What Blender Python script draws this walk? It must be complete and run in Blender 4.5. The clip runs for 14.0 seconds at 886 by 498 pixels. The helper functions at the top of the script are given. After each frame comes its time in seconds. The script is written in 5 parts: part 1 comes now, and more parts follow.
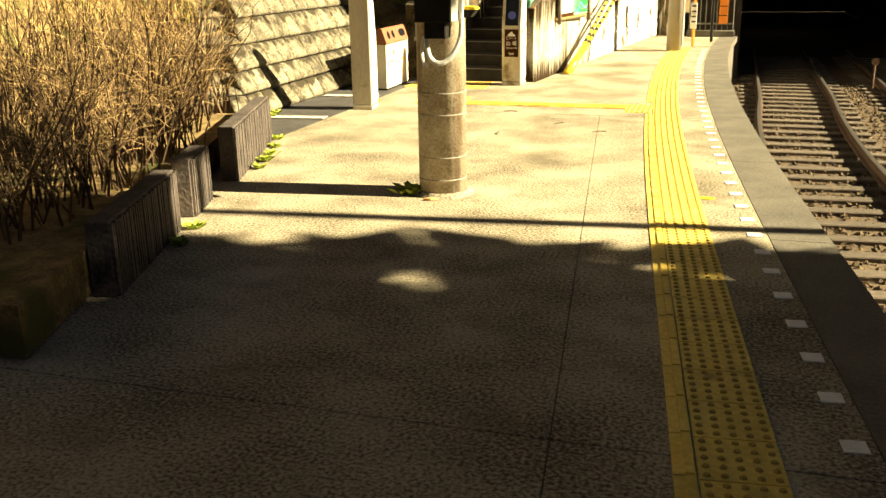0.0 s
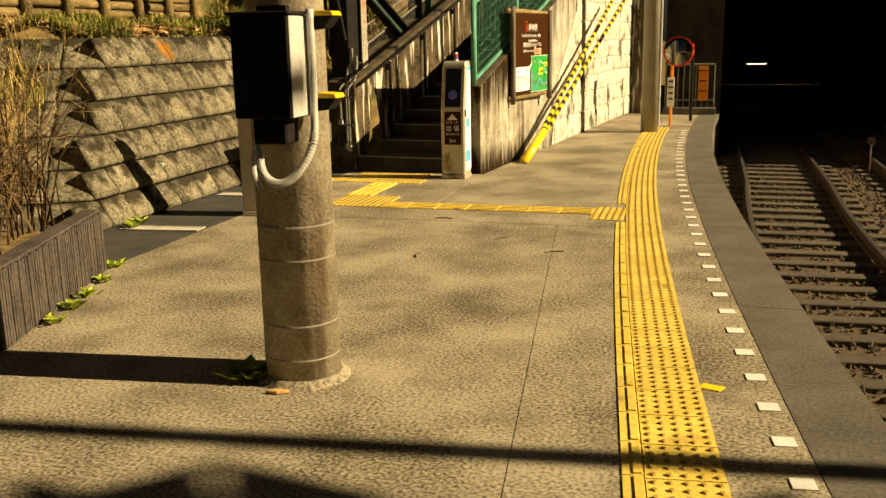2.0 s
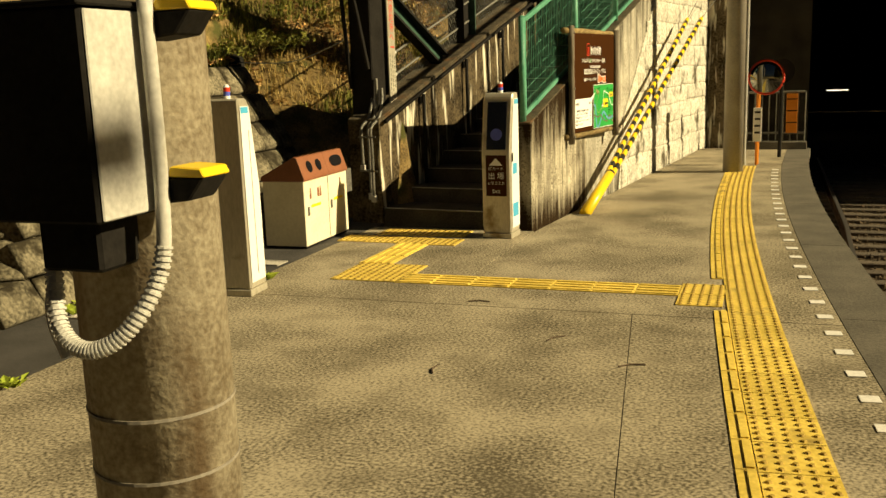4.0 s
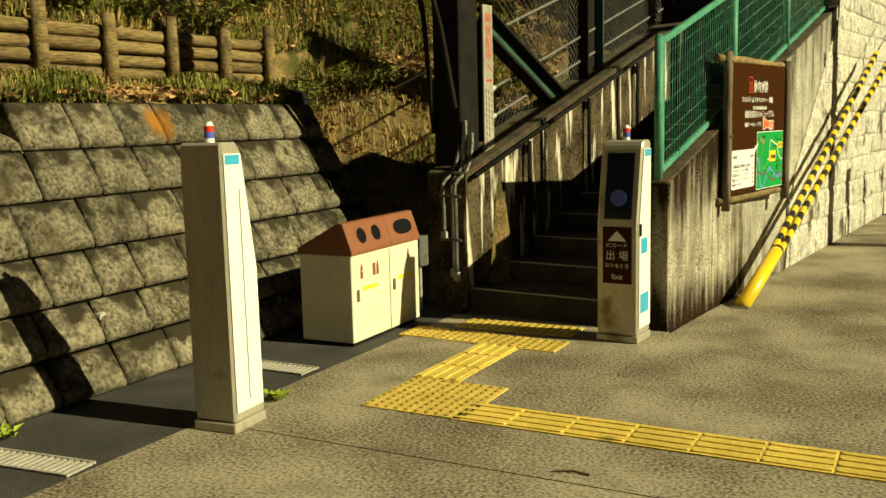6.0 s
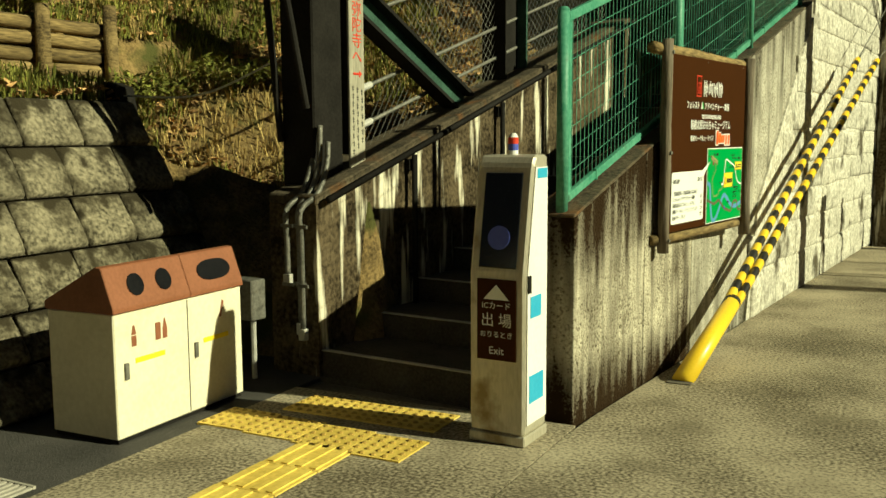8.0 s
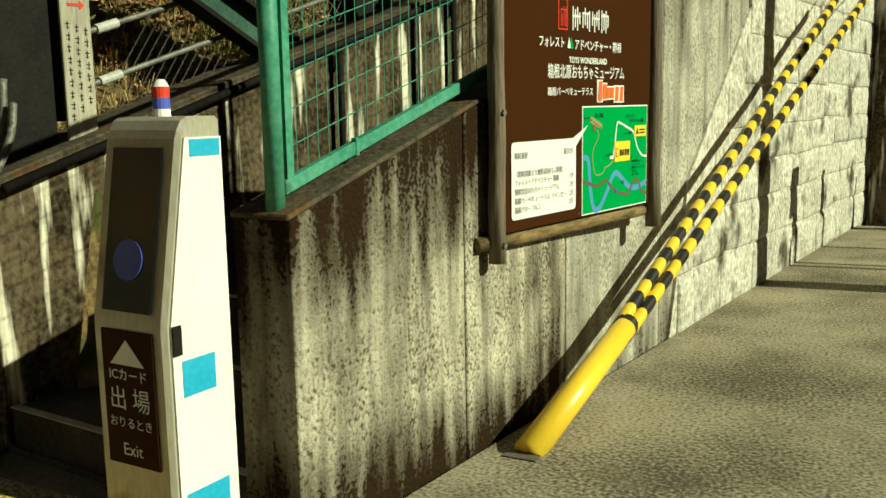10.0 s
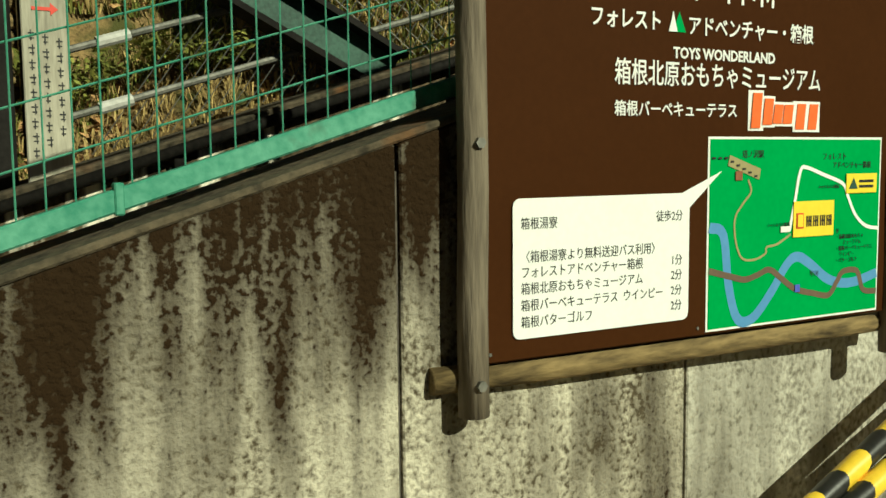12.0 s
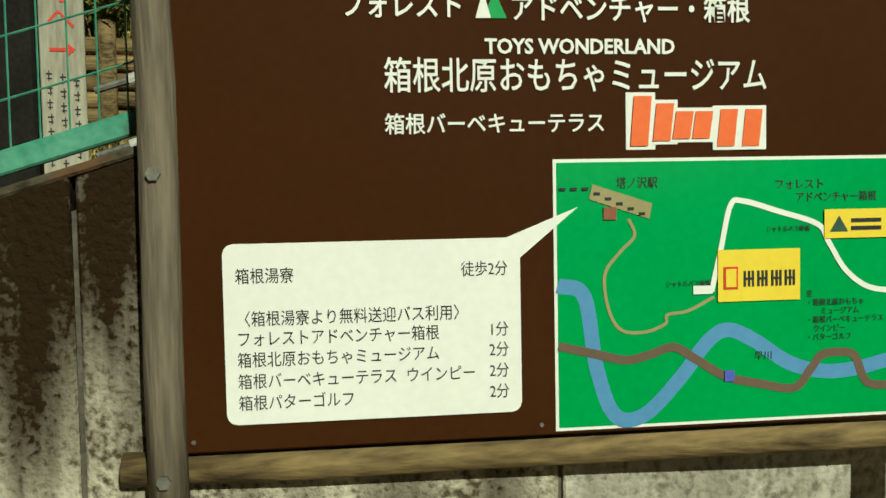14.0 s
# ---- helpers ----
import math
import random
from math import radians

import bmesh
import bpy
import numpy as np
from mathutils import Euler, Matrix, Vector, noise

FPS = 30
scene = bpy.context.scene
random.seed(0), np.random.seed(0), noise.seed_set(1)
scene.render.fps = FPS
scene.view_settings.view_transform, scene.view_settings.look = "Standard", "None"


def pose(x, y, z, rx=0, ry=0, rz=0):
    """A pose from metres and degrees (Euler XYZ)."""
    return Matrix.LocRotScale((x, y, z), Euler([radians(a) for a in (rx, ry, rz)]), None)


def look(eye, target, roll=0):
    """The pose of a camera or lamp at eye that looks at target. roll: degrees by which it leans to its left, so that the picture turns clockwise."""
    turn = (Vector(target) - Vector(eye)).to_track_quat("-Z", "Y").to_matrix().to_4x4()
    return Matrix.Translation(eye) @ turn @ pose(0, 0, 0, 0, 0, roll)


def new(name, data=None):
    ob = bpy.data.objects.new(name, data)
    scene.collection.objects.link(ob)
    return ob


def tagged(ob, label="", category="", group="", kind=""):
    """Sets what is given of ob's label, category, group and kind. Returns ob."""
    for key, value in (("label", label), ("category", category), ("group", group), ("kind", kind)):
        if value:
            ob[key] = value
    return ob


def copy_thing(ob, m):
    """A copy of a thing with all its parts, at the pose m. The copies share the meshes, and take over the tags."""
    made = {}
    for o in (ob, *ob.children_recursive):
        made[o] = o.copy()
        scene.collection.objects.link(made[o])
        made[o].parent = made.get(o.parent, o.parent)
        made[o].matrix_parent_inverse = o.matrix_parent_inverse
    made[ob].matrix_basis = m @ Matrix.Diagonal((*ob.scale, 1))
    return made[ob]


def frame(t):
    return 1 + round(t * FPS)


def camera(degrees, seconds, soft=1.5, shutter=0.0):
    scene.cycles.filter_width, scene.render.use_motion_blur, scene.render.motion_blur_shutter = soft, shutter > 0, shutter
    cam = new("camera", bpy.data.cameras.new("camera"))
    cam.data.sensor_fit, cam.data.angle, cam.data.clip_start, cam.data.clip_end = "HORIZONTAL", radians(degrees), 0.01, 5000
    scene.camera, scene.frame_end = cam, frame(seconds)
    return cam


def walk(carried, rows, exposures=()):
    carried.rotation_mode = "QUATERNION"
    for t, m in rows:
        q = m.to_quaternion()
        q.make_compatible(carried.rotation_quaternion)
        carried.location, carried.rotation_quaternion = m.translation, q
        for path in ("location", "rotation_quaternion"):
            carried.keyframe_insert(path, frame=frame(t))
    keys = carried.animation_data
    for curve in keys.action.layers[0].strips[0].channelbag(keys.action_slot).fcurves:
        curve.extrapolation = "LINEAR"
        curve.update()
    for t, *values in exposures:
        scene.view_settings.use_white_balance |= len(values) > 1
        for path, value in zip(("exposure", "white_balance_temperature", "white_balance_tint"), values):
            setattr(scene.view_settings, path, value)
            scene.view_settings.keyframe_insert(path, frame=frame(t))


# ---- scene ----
cam = camera(51.0, 14.0)
PATH = [
    (0, (1.364, -1.949, 1.709), (0.797, -0.125, 1.117), -1.0),
    (0.5, (1.353, -1.445, 1.738), (0.917, 0.43, 1.195), -0.3),
    (1, (1.294, -0.717, 1.685), (0.862, 1.173, 1.196), 0.1),
    (1.5, (1.234, -0.032, 1.666), (0.749, 1.853, 1.207), -0.2),
    (2, (1.174, 0.708, 1.64), (0.642, 2.583, 1.191), -1.1),
    (2.5, (1.158, 1.307, 1.638), (0.577, 3.169, 1.197), -2.2),
    (2.7, (1.113, 1.562, 1.6), (0.521, 3.425, 1.175), -2.5),
    (4.8, (0.603, 3.676, 1.589), (-0.147, 5.493, 1.22), -1.9),
    (5, (0.576, 3.945, 1.576), (-0.216, 5.745, 1.213), -2.4),
    (5.5, (0.486, 4.545, 1.573), (-0.401, 6.305, 1.235), -2.9),
    (6, (0.22, 5.16, 1.504), (-0.711, 6.908, 1.23), -1.4),
    (6.5, (0.039, 5.744, 1.471), (-0.914, 7.489, 1.257), -0.1),
    (7, (-0.009, 6.309, 1.429), (-0.975, 8.051, 1.245), 0.3),
    (7.5, (0.008, 6.722, 1.44), (-0.915, 8.484, 1.23), 0.0),
    (8, (0.038, 7.203, 1.434), (-0.85, 8.979, 1.192), -0.3),
    (8.5, (0.088, 7.739, 1.416), (-0.772, 9.524, 1.139), -0.4),
    (9, (0.159, 8.269, 1.404), (-0.682, 10.057, 1.091), -0.5),
    (9.2, (0.182, 8.493, 1.382), (-0.663, 10.279, 1.068), -0.8),
    (11.3, (0.31, 10.632, 1.346), (-0.961, 12.155, 1.094), -0.3),
    (11.5, (0.304, 10.847, 1.334), (-1.049, 12.301, 1.101), -0.4),
    (12, (0.258, 11.323, 1.293), (-1.291, 12.574, 1.105), -0.6),
    (12.5, (0.257, 11.721, 1.307), (-1.457, 12.73, 1.096), -0.8),
    (13, (0.271, 12.064, 1.358), (-1.55, 12.882, 1.229), -1.1),
    (13.5, (0.346, 12.373, 1.344), (-1.526, 13.065, 1.214), -1.2),
    (14, (0.4, 12.591, 1.28), (-1.508, 13.182, 1.173), -1.1),
]
EXPOSURES = [(0, 2.5, 6600, 8), (0.5, 2.0, 6900, 10), (1, 1.4, 7200, 12), (1.5, 1.05, 7500, 14), (2.5, 0.9, 7500, 14), (5, 0.5, 6800, 0), (7.5, 0.45, 6000, -10),
             (9, 0.4, 5500, -11), (11.5, 0.15, 5200, -7), (12.5, 0.05, 5100, -4), (14, -0.2, 5000, -4)]
walk(cam, [(t, look(eye, target, roll)) for t, eye, target, roll in PATH], EXPOSURES)

# ---- light ----
SUN_EL = math.atan(0.57)
SUN_DIR = Vector((1.0, 0.11, 0.57)).normalized()
world = bpy.data.worlds.new("sky")
scene.world = world
world.use_nodes = True
_nt = world.node_tree
_sky = _nt.nodes.new("ShaderNodeTexSky")
_sky.sky_type, _sky.sun_disc = "NISHITA", False
_sky.sun_elevation, _sky.sun_rotation = SUN_EL, radians(90 - 6.3)
_nt.links.new(_sky.outputs[0], _nt.nodes["Background"].inputs[0])
_nt.nodes["Background"].inputs[1].default_value = 0.0042
_sl = bpy.data.lights.new("sun", "SUN")
_sl.energy, _sl.angle, _sl.color = 5.0, radians(0.53), (1.0, 0.84, 0.52)
sun = new("sun", _sl)
sun.matrix_world = look(SUN_DIR * 40, (0, 0, 0))

# ---- materials ----
def mat(name, a, b, scale=6.0, rough=0.8, bump=0.2, metal=0.0, fine=60.0, stain=None, stain_scale=1.2, stain_cut=0.55,
        rand=0.0, streak=False, island=False, spec=0.3, stretch=None, contrast=1.0, speck=False, runoff=0.0, stain_w=0.12, depth=0.02, moss=None, rust=None):
    """Two colours mixed by noise at two scales, with an optional stain colour, random shade by object and bump."""
    m = bpy.data.materials.new(name)
    m.use_nodes = True
    nt = m.node_tree
    N, L = nt.nodes.new, nt.links.new
    bsdf = nt.nodes["Principled BSDF"]
    bsdf.inputs["Roughness"].default_value = rough
    bsdf.inputs["Metallic"].default_value = metal
    bsdf.inputs["Specular IOR Level"].default_value = spec
    geo = N("ShaderNodeNewGeometry")
    def noise_at(s, detail=6, vec=None):
        n = N("ShaderNodeTexNoise")
        n.inputs["Scale"].default_value, n.inputs["Detail"].default_value = s, detail
        L(vec or geo.outputs["Position"], n.inputs["Vector"])
        return n
    vec = None
    if stretch:
        mp = N("ShaderNodeMapping")
        mp.inputs["Scale"].default_value = stretch
        L(geo.outputs["Position"], mp.inputs["Vector"])
        vec = mp.outputs[0]
    big, small = noise_at(scale, 5, vec), noise_at(fine, 8, vec)
    add = N("ShaderNodeMath"); add.operation = "MULTIPLY_ADD"; add.inputs[1].default_value = 0.5
    half = N("ShaderNodeMath"); half.operation = "MULTIPLY"; half.inputs[1].default_value = 0.5
    L(small.outputs[0], half.inputs[0]); L(big.outputs[0], add.inputs[0]); L(half.outputs[0], add.inputs[2])
    ramp = N("ShaderNodeValToRGB")
    ramp.color_ramp.elements[0].position, ramp.color_ramp.elements[1].position = 0.49 - 0.13 * contrast, 0.49 + 0.13 * contrast
    ramp.color_ramp.elements[0].color, ramp.color_ramp.elements[1].color = (*a, 1), (*b, 1)
    if speck:
        add.inputs[1].default_value, half.inputs[1].default_value = 0.35, 0.65
    L(add.outputs[0], ramp.inputs[0])
    col = ramp.outputs[0]
    if stain:
        if streak:
            mp = N("ShaderNodeMapping")
            mp.inputs["Scale"].default_value = (1.0, 1.0, 0.13)
            L(geo.outputs["Position"], mp.inputs["Vector"])
            st = noise_at(stain_scale, 7, mp.outputs[0])
        else:
            st = noise_at(stain_scale, 7)
        sr = N("ShaderNodeValToRGB")
        sr.color_ramp.elements[0].position, sr.color_ramp.elements[1].position = stain_cut, stain_cut + stain_w
        if runoff:
            # dirt washed down from the sloping top edge, and splashed up along the foot
            sx = N("ShaderNodeSeparateXYZ"); L(geo.outputs["Position"], sx.inputs[0])
            def mth(op, a_, b_):
                nd = N("ShaderNodeMath"); nd.operation = op
                for i_, v_ in enumerate((a_, b_)):
                    if isinstance(v_, (int, float)):
                        nd.inputs[i_].default_value = v_
                    else:
                        L(v_, nd.inputs[i_])
                return nd.outputs[0]
            topz = mth("ADD", mth("MULTIPLY", mth("SUBTRACT", sx.outputs[1], 11.51), 0.31), 1.05)
            near = mth("SUBTRACT", 1.0, mth("MINIMUM", mth("MULTIPLY", mth("SUBTRACT", topz, sx.outputs[2]), 1.7), 1.0))
            foot = mth("MAXIMUM", mth("SUBTRACT", 1.0, mth("MULTIPLY", sx.outputs[2], 3.0)), 0.0)
            L(mth("ADD", mth("ADD", st.outputs[0], mth("MULTIPLY", mth("SUBTRACT", small.outputs[0], 0.5), 0.65)), mth("MULTIPLY", mth("ADD", near, foot), runoff)), sr.inputs[0])
        else:
            L(st.outputs[0], sr.inputs[0])
        mx = N("ShaderNodeMixRGB")
        L(sr.outputs[0], mx.inputs[0]); L(col, mx.inputs[1])
        mx.inputs[2].default_value = (*stain, 1)
        col = mx.outputs[0]
    def blend(fac, c0, c1):
        mx_ = N("ShaderNodeMixRGB")
        L(fac, mx_.inputs[0]); L(c0, mx_.inputs[1])
        mx_.inputs[2].default_value = (*c1, 1)
        return mx_.outputs[0]
    def cut(value, lo, hi):
        mr_ = N("ShaderNodeMapRange")
        mr_.inputs[1].default_value, mr_.inputs[2].default_value = lo, hi
        L(value, mr_.inputs[0])
        return mr_.outputs[0]
    def calc(op, a_, b_):
        nd = N("ShaderNodeMath"); nd.operation = op
        L(a_, nd.inputs[0])
        if isinstance(b_, float):
            nd.inputs[1].default_value = b_
        else:
            L(b_, nd.inputs[1])
        return nd.outputs[0]
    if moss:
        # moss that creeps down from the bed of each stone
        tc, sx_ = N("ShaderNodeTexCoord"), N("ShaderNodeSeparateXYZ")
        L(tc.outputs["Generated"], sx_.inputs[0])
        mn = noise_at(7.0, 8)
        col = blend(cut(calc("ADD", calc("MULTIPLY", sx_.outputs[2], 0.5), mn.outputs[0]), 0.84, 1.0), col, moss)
    if rust:
        dist = N("ShaderNodeVectorMath"); dist.operation = "DISTANCE"
        L(geo.outputs["Position"], dist.inputs[0]); dist.inputs[1].default_value = rust
        ringy = calc("ADD", dist.outputs["Value"], calc("MULTIPLY", noise_at(9.0, 6).outputs[0], 0.16))
        col = blend(cut(ringy, 0.24, 0.16), col, (0.30, 0.13, 0.02))
    if rand:
        hs = N("ShaderNodeHueSaturation")
        mr = N("ShaderNodeMapRange")
        mr.inputs[3].default_value, mr.inputs[4].default_value = 1 - rand, 1 + rand
        src = geo.outputs["Random Per Island"] if island else N("ShaderNodeObjectInfo").outputs["Random"]
        L(src, mr.inputs[0]); L(mr.outputs[0], hs.inputs["Value"]); L(col, hs.inputs["Color"])
        col = hs.outputs[0]
    L(col, bsdf.inputs["Base Color"])
    if bump:
        bp = N("ShaderNodeBump")
        bp.inputs["Strength"].default_value, bp.inputs["Distance"].default_value = bump, depth
        L(add.outputs[0], bp.inputs["Height"]); L(bp.outputs[0], bsdf.inputs["Normal"])
    return m

M_CONC = mat("platform concrete", (0.085, 0.071, 0.046), (0.42, 0.367, 0.264), 1.4, 0.92, 0.2, fine=58, stain=(0.125, 0.105, 0.07), stain_scale=2.6, stain_cut=0.52, stain_w=0.36, contrast=0.74, speck=True, spec=0.12, depth=0.003)
M_EDGE = mat("edge concrete", (0.065, 0.06, 0.048), (0.14, 0.125, 0.10), 2.5, 0.9, 0.4, fine=50)
M_ASPH = mat("asphalt", (0.035, 0.033, 0.03), (0.075, 0.07, 0.066), 3, 0.92, 0.6, fine=120)
M_YEL = mat("tactile yellow", (0.56, 0.40, 0.07), (0.8, 0.6, 0.13), 4, 0.65, 0.15, fine=40, stain=(0.28, 0.2, 0.06), stain_scale=3, stain_cut=0.6, rand=0.08)
M_WHITE = mat("white paint", (0.62, 0.61, 0.57), (0.82, 0.8, 0.76), 8, 0.7, 0.1, fine=60)
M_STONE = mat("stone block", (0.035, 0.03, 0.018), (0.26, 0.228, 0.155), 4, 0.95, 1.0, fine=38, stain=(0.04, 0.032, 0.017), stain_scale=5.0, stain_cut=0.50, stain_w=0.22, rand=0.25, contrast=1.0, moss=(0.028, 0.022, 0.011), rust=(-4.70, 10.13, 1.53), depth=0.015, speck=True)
M_MORTAR = mat("dirty mortar", (0.05, 0.045, 0.035), (0.13, 0.11, 0.09), 6, 0.95, 0.8, fine=40)
M_YELDOT = mat("darker dot yellow", (0.30, 0.20, 0.04), (0.46, 0.32, 0.07), 6, 0.75, 0.1, fine=40)
M_WALL = mat("streaked concrete", (0.085, 0.068, 0.042), (0.66, 0.61, 0.48), 4, 0.95, 1.0, fine=62, stain=(0.024, 0.014, 0.006), stain_scale=11.0, stain_cut=0.46, streak=True, contrast=0.9, runoff=0.37, stain_w=0.33, spec=0.08, speck=True)
M_WALLP = mat("pale streaked concrete", (0.16, 0.145, 0.11), (0.60, 0.57, 0.48), 3, 0.95, 0.8, fine=48, stain=(0.06, 0.05, 0.033), stain_scale=7.0, stain_cut=0.53, streak=True, stain_w=0.28, spec=0.08, contrast=1.1, speck=True, runoff=0.14)
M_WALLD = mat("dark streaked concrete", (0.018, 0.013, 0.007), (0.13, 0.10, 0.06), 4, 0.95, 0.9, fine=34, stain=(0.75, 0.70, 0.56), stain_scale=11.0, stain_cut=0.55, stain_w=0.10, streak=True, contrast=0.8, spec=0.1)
M_COPE = mat("mossy coping", (0.03, 0.025, 0.016), (0.12, 0.095, 0.06), 7, 0.95, 0.8, fine=40, stain=(0.13, 0.065, 0.025), stain_scale=4, stain_cut=0.58)
M_MASON = mat("pale masonry", (0.26, 0.24, 0.19), (0.78, 0.75, 0.66), 3, 0.95, 1.0, fine=26, stain=(0.09, 0.076, 0.05), stain_scale=3.0, stain_cut=0.55, stain_w=0.14, rand=0.10, depth=0.03, speck=True, contrast=1.2)
# the stairwell's shade is put into this near-black step colour
M_STEP = mat("shade-darkened step concrete", (0.03, 0.026, 0.02), (0.075, 0.065, 0.05), 4, 0.9, 0.5)
M_POLE = mat("pole concrete", (0.19, 0.15, 0.095), (0.43, 0.38, 0.28), 6, 0.75, 0.25, fine=60, stain=(0.11, 0.06, 0.024), stain_scale=6, stain_cut=0.53, stain_w=0.2, streak=True)
M_POLE2 = mat("grey pole paint", (0.2, 0.18, 0.15), (0.3, 0.27, 0.22), 4, 0.55, 0.15)
M_SOIL = mat("leaf litter soil", (0.08, 0.055, 0.022), (0.29, 0.20, 0.08), 7, 1.0, 1.0, fine=45, stain=(0.07, 0.07, 0.018), stain_scale=2.6, stain_cut=0.52)
M_GRAVEL = mat("ballast", (0.025, 0.018, 0.011), (0.11, 0.078, 0.045), 14, 0.95, 1.0, fine=60, rand=0.45, island=True)
M_TIE = mat("weathered sleeper", (0.06, 0.05, 0.038), (0.13, 0.105, 0.08), 8, 0.9, 0.6, stretch=(1, 6, 1), rand=0.15)
M_RAIL = mat("rail steel", (0.10, 0.065, 0.045), (0.2, 0.13, 0.09), 12, 0.6, 0.3, metal=0.4)
M_RAILTOP = mat("worn rail head", (0.4, 0.38, 0.35), (0.55, 0.52, 0.48), 10, 0.3, 0.1, metal=0.9)
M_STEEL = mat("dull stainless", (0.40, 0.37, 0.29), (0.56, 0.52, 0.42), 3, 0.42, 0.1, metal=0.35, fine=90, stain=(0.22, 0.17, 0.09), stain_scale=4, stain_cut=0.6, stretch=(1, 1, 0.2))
M_GWHITE = mat("sunlit gate side white", (0.74, 0.73, 0.7), (0.84, 0.83, 0.8), 3, 0.5, 0.05)
M_BLACK = mat("black glass", (0.008, 0.008, 0.01), (0.014, 0.014, 0.016), 6, 0.15, 0.0, spec=0.5)
M_BROWN = mat("brown enamel", (0.040, 0.0135, 0.0028), (0.047, 0.016, 0.0035), 3, 0.6, 0.0, spec=0.04)
M_BINTOP = mat("brown bin lid", (0.20, 0.075, 0.035), (0.26, 0.10, 0.05), 5, 0.6, 0.1)
M_BIN = mat("cream bin enamel", (0.66, 0.61, 0.46), (0.78, 0.73, 0.57), 4, 0.5, 0.08, fine=40)
M_BLUE = mat("blue sticker", (0.05, 0.35, 0.6), (0.08, 0.42, 0.66), 5, 0.5, 0)
M_BLUE2 = mat("reader blue", (0.08, 0.1, 0.5), (0.1, 0.13, 0.55), 5, 0.4, 0)
M_RED = mat("red plastic", (0.55, 0.04, 0.02), (0.65, 0.06, 0.03), 5, 0.4, 0)
M_ORANGE = mat("orange print", (0.75, 0.13, 0.02), (0.8, 0.16, 0.03), 5, 0.5, 0)
M_MAP = mat("map green print", (0.012, 0.29, 0.05), (0.018, 0.33, 0.06), 4, 0.5, 0)
M_PANEL = mat("white print", (0.78, 0.78, 0.76), (0.84, 0.84, 0.82), 4, 0.5, 0)
M_INK = mat("black print", (0.02, 0.02, 0.02), (0.03, 0.03, 0.03), 4, 0.6, 0)
M_MAPYEL = mat("yellow print", (0.8, 0.6, 0.02), (0.85, 0.66, 0.03), 4, 0.5, 0)
M_RIVER = mat("river print", (0.10, 0.25, 0.5), (0.12, 0.29, 0.55), 4, 0.5, 0)
M_ROADP = mat("road print", (0.12, 0.085, 0.06), (0.15, 0.1, 0.07), 4, 0.5, 0)
M_PATHP = mat("path print", (0.3, 0.26, 0.12), (0.34, 0.3, 0.14), 4, 0.5, 0)
M_LOG = mat("weathered log", (0.07, 0.055, 0.04), (0.2, 0.165, 0.12), 9, 0.85, 0.6, fine=70, stretch=(1, 1, 0.12), rand=0.15)
M_LOGH = mat("bark log", (0.05, 0.034, 0.014), (0.30, 0.215, 0.09), 9, 0.9, 0.7, fine=60, stretch=(1, 0.15, 1), rand=0.25)
M_GREEN = mat("green fence paint", (0.05, 0.22, 0.14), (0.13, 0.35, 0.24), 5, 0.5, 0.1, fine=50, stain=(0.05, 0.10, 0.06), stain_scale=8, stain_cut=0.62)
M_DGREEN = mat("dark green steel", (0.02, 0.05, 0.035), (0.05, 0.11, 0.08), 5, 0.5, 0.1)
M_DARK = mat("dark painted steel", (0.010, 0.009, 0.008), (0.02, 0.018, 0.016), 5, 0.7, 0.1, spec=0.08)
M_GALV = mat("galvanised steel", (0.10, 0.10, 0.085), (0.22, 0.21, 0.185), 12, 0.55, 0.1, metal=0.3)
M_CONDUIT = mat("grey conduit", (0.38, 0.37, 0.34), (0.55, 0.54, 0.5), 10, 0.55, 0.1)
M_GYEL = mat("guard yellow", (0.82, 0.55, 0.02), (0.9, 0.62, 0.03), 5, 0.35, 0.03, spec=0.5)
M_GBLK = mat("guard black", (0.015, 0.014, 0.012), (0.03, 0.028, 0.025), 5, 0.35, 0.03, spec=0.5)
M_PLANT = mat("dark grooved planter", (0.035, 0.028, 0.025), (0.10, 0.082, 0.07), 5, 0.9, 0.7, fine=40)
M_TWIG = mat("bare twig", (0.07, 0.04, 0.018), (0.38, 0.26, 0.11), 3, 0.85, 0.2, rand=0.4, island=True)
M_STEM = mat("dark shrub stem", (0.035, 0.02, 0.01), (0.12, 0.075, 0.035), 3, 0.85, 0.2, rand=0.4, island=True)
M_DRY = mat("dry straw grass", (0.3, 0.21, 0.07), (0.52, 0.39, 0.15), 4, 0.9, 0.0, rand=0.4, island=True)
M_LEAFG = mat("green blades", (0.07, 0.09, 0.012), (0.24, 0.235, 0.045), 4, 0.8, 0.0, rand=0.5, island=True)
M_LEAFB = mat("fallen leaves", (0.18, 0.10, 0.04), (0.55, 0.34, 0.14), 5, 0.85, 0.0, rand=0.6, island=True)
M_MOSS = mat("weed leaf", (0.16, 0.22, 0.02), (0.36, 0.42, 0.05), 8, 0.8, 0.0, rand=0.3, island=True)
# deep shade of the tunnel mouth is put into these two near-black colours
M_TUNNEL = mat("shade-black tunnel lining", (0.012, 0.011, 0.010), (0.03, 0.028, 0.025), 3, 0.95, 0.4)
M_ROCK = mat("shade-dark rock face", (0.03, 0.028, 0.022), (0.08, 0.07, 0.055), 2, 0.95, 1.0)
M_BOARD = mat("weathered white board", (0.24, 0.22, 0.17), (0.46, 0.43, 0.34), 6, 0.8, 0.2, stretch=(1, 1, 0.15))
M_GRATE = mat("concrete grating", (0.3, 0.28, 0.24), (0.45, 0.42, 0.36), 10, 0.85, 0.3)
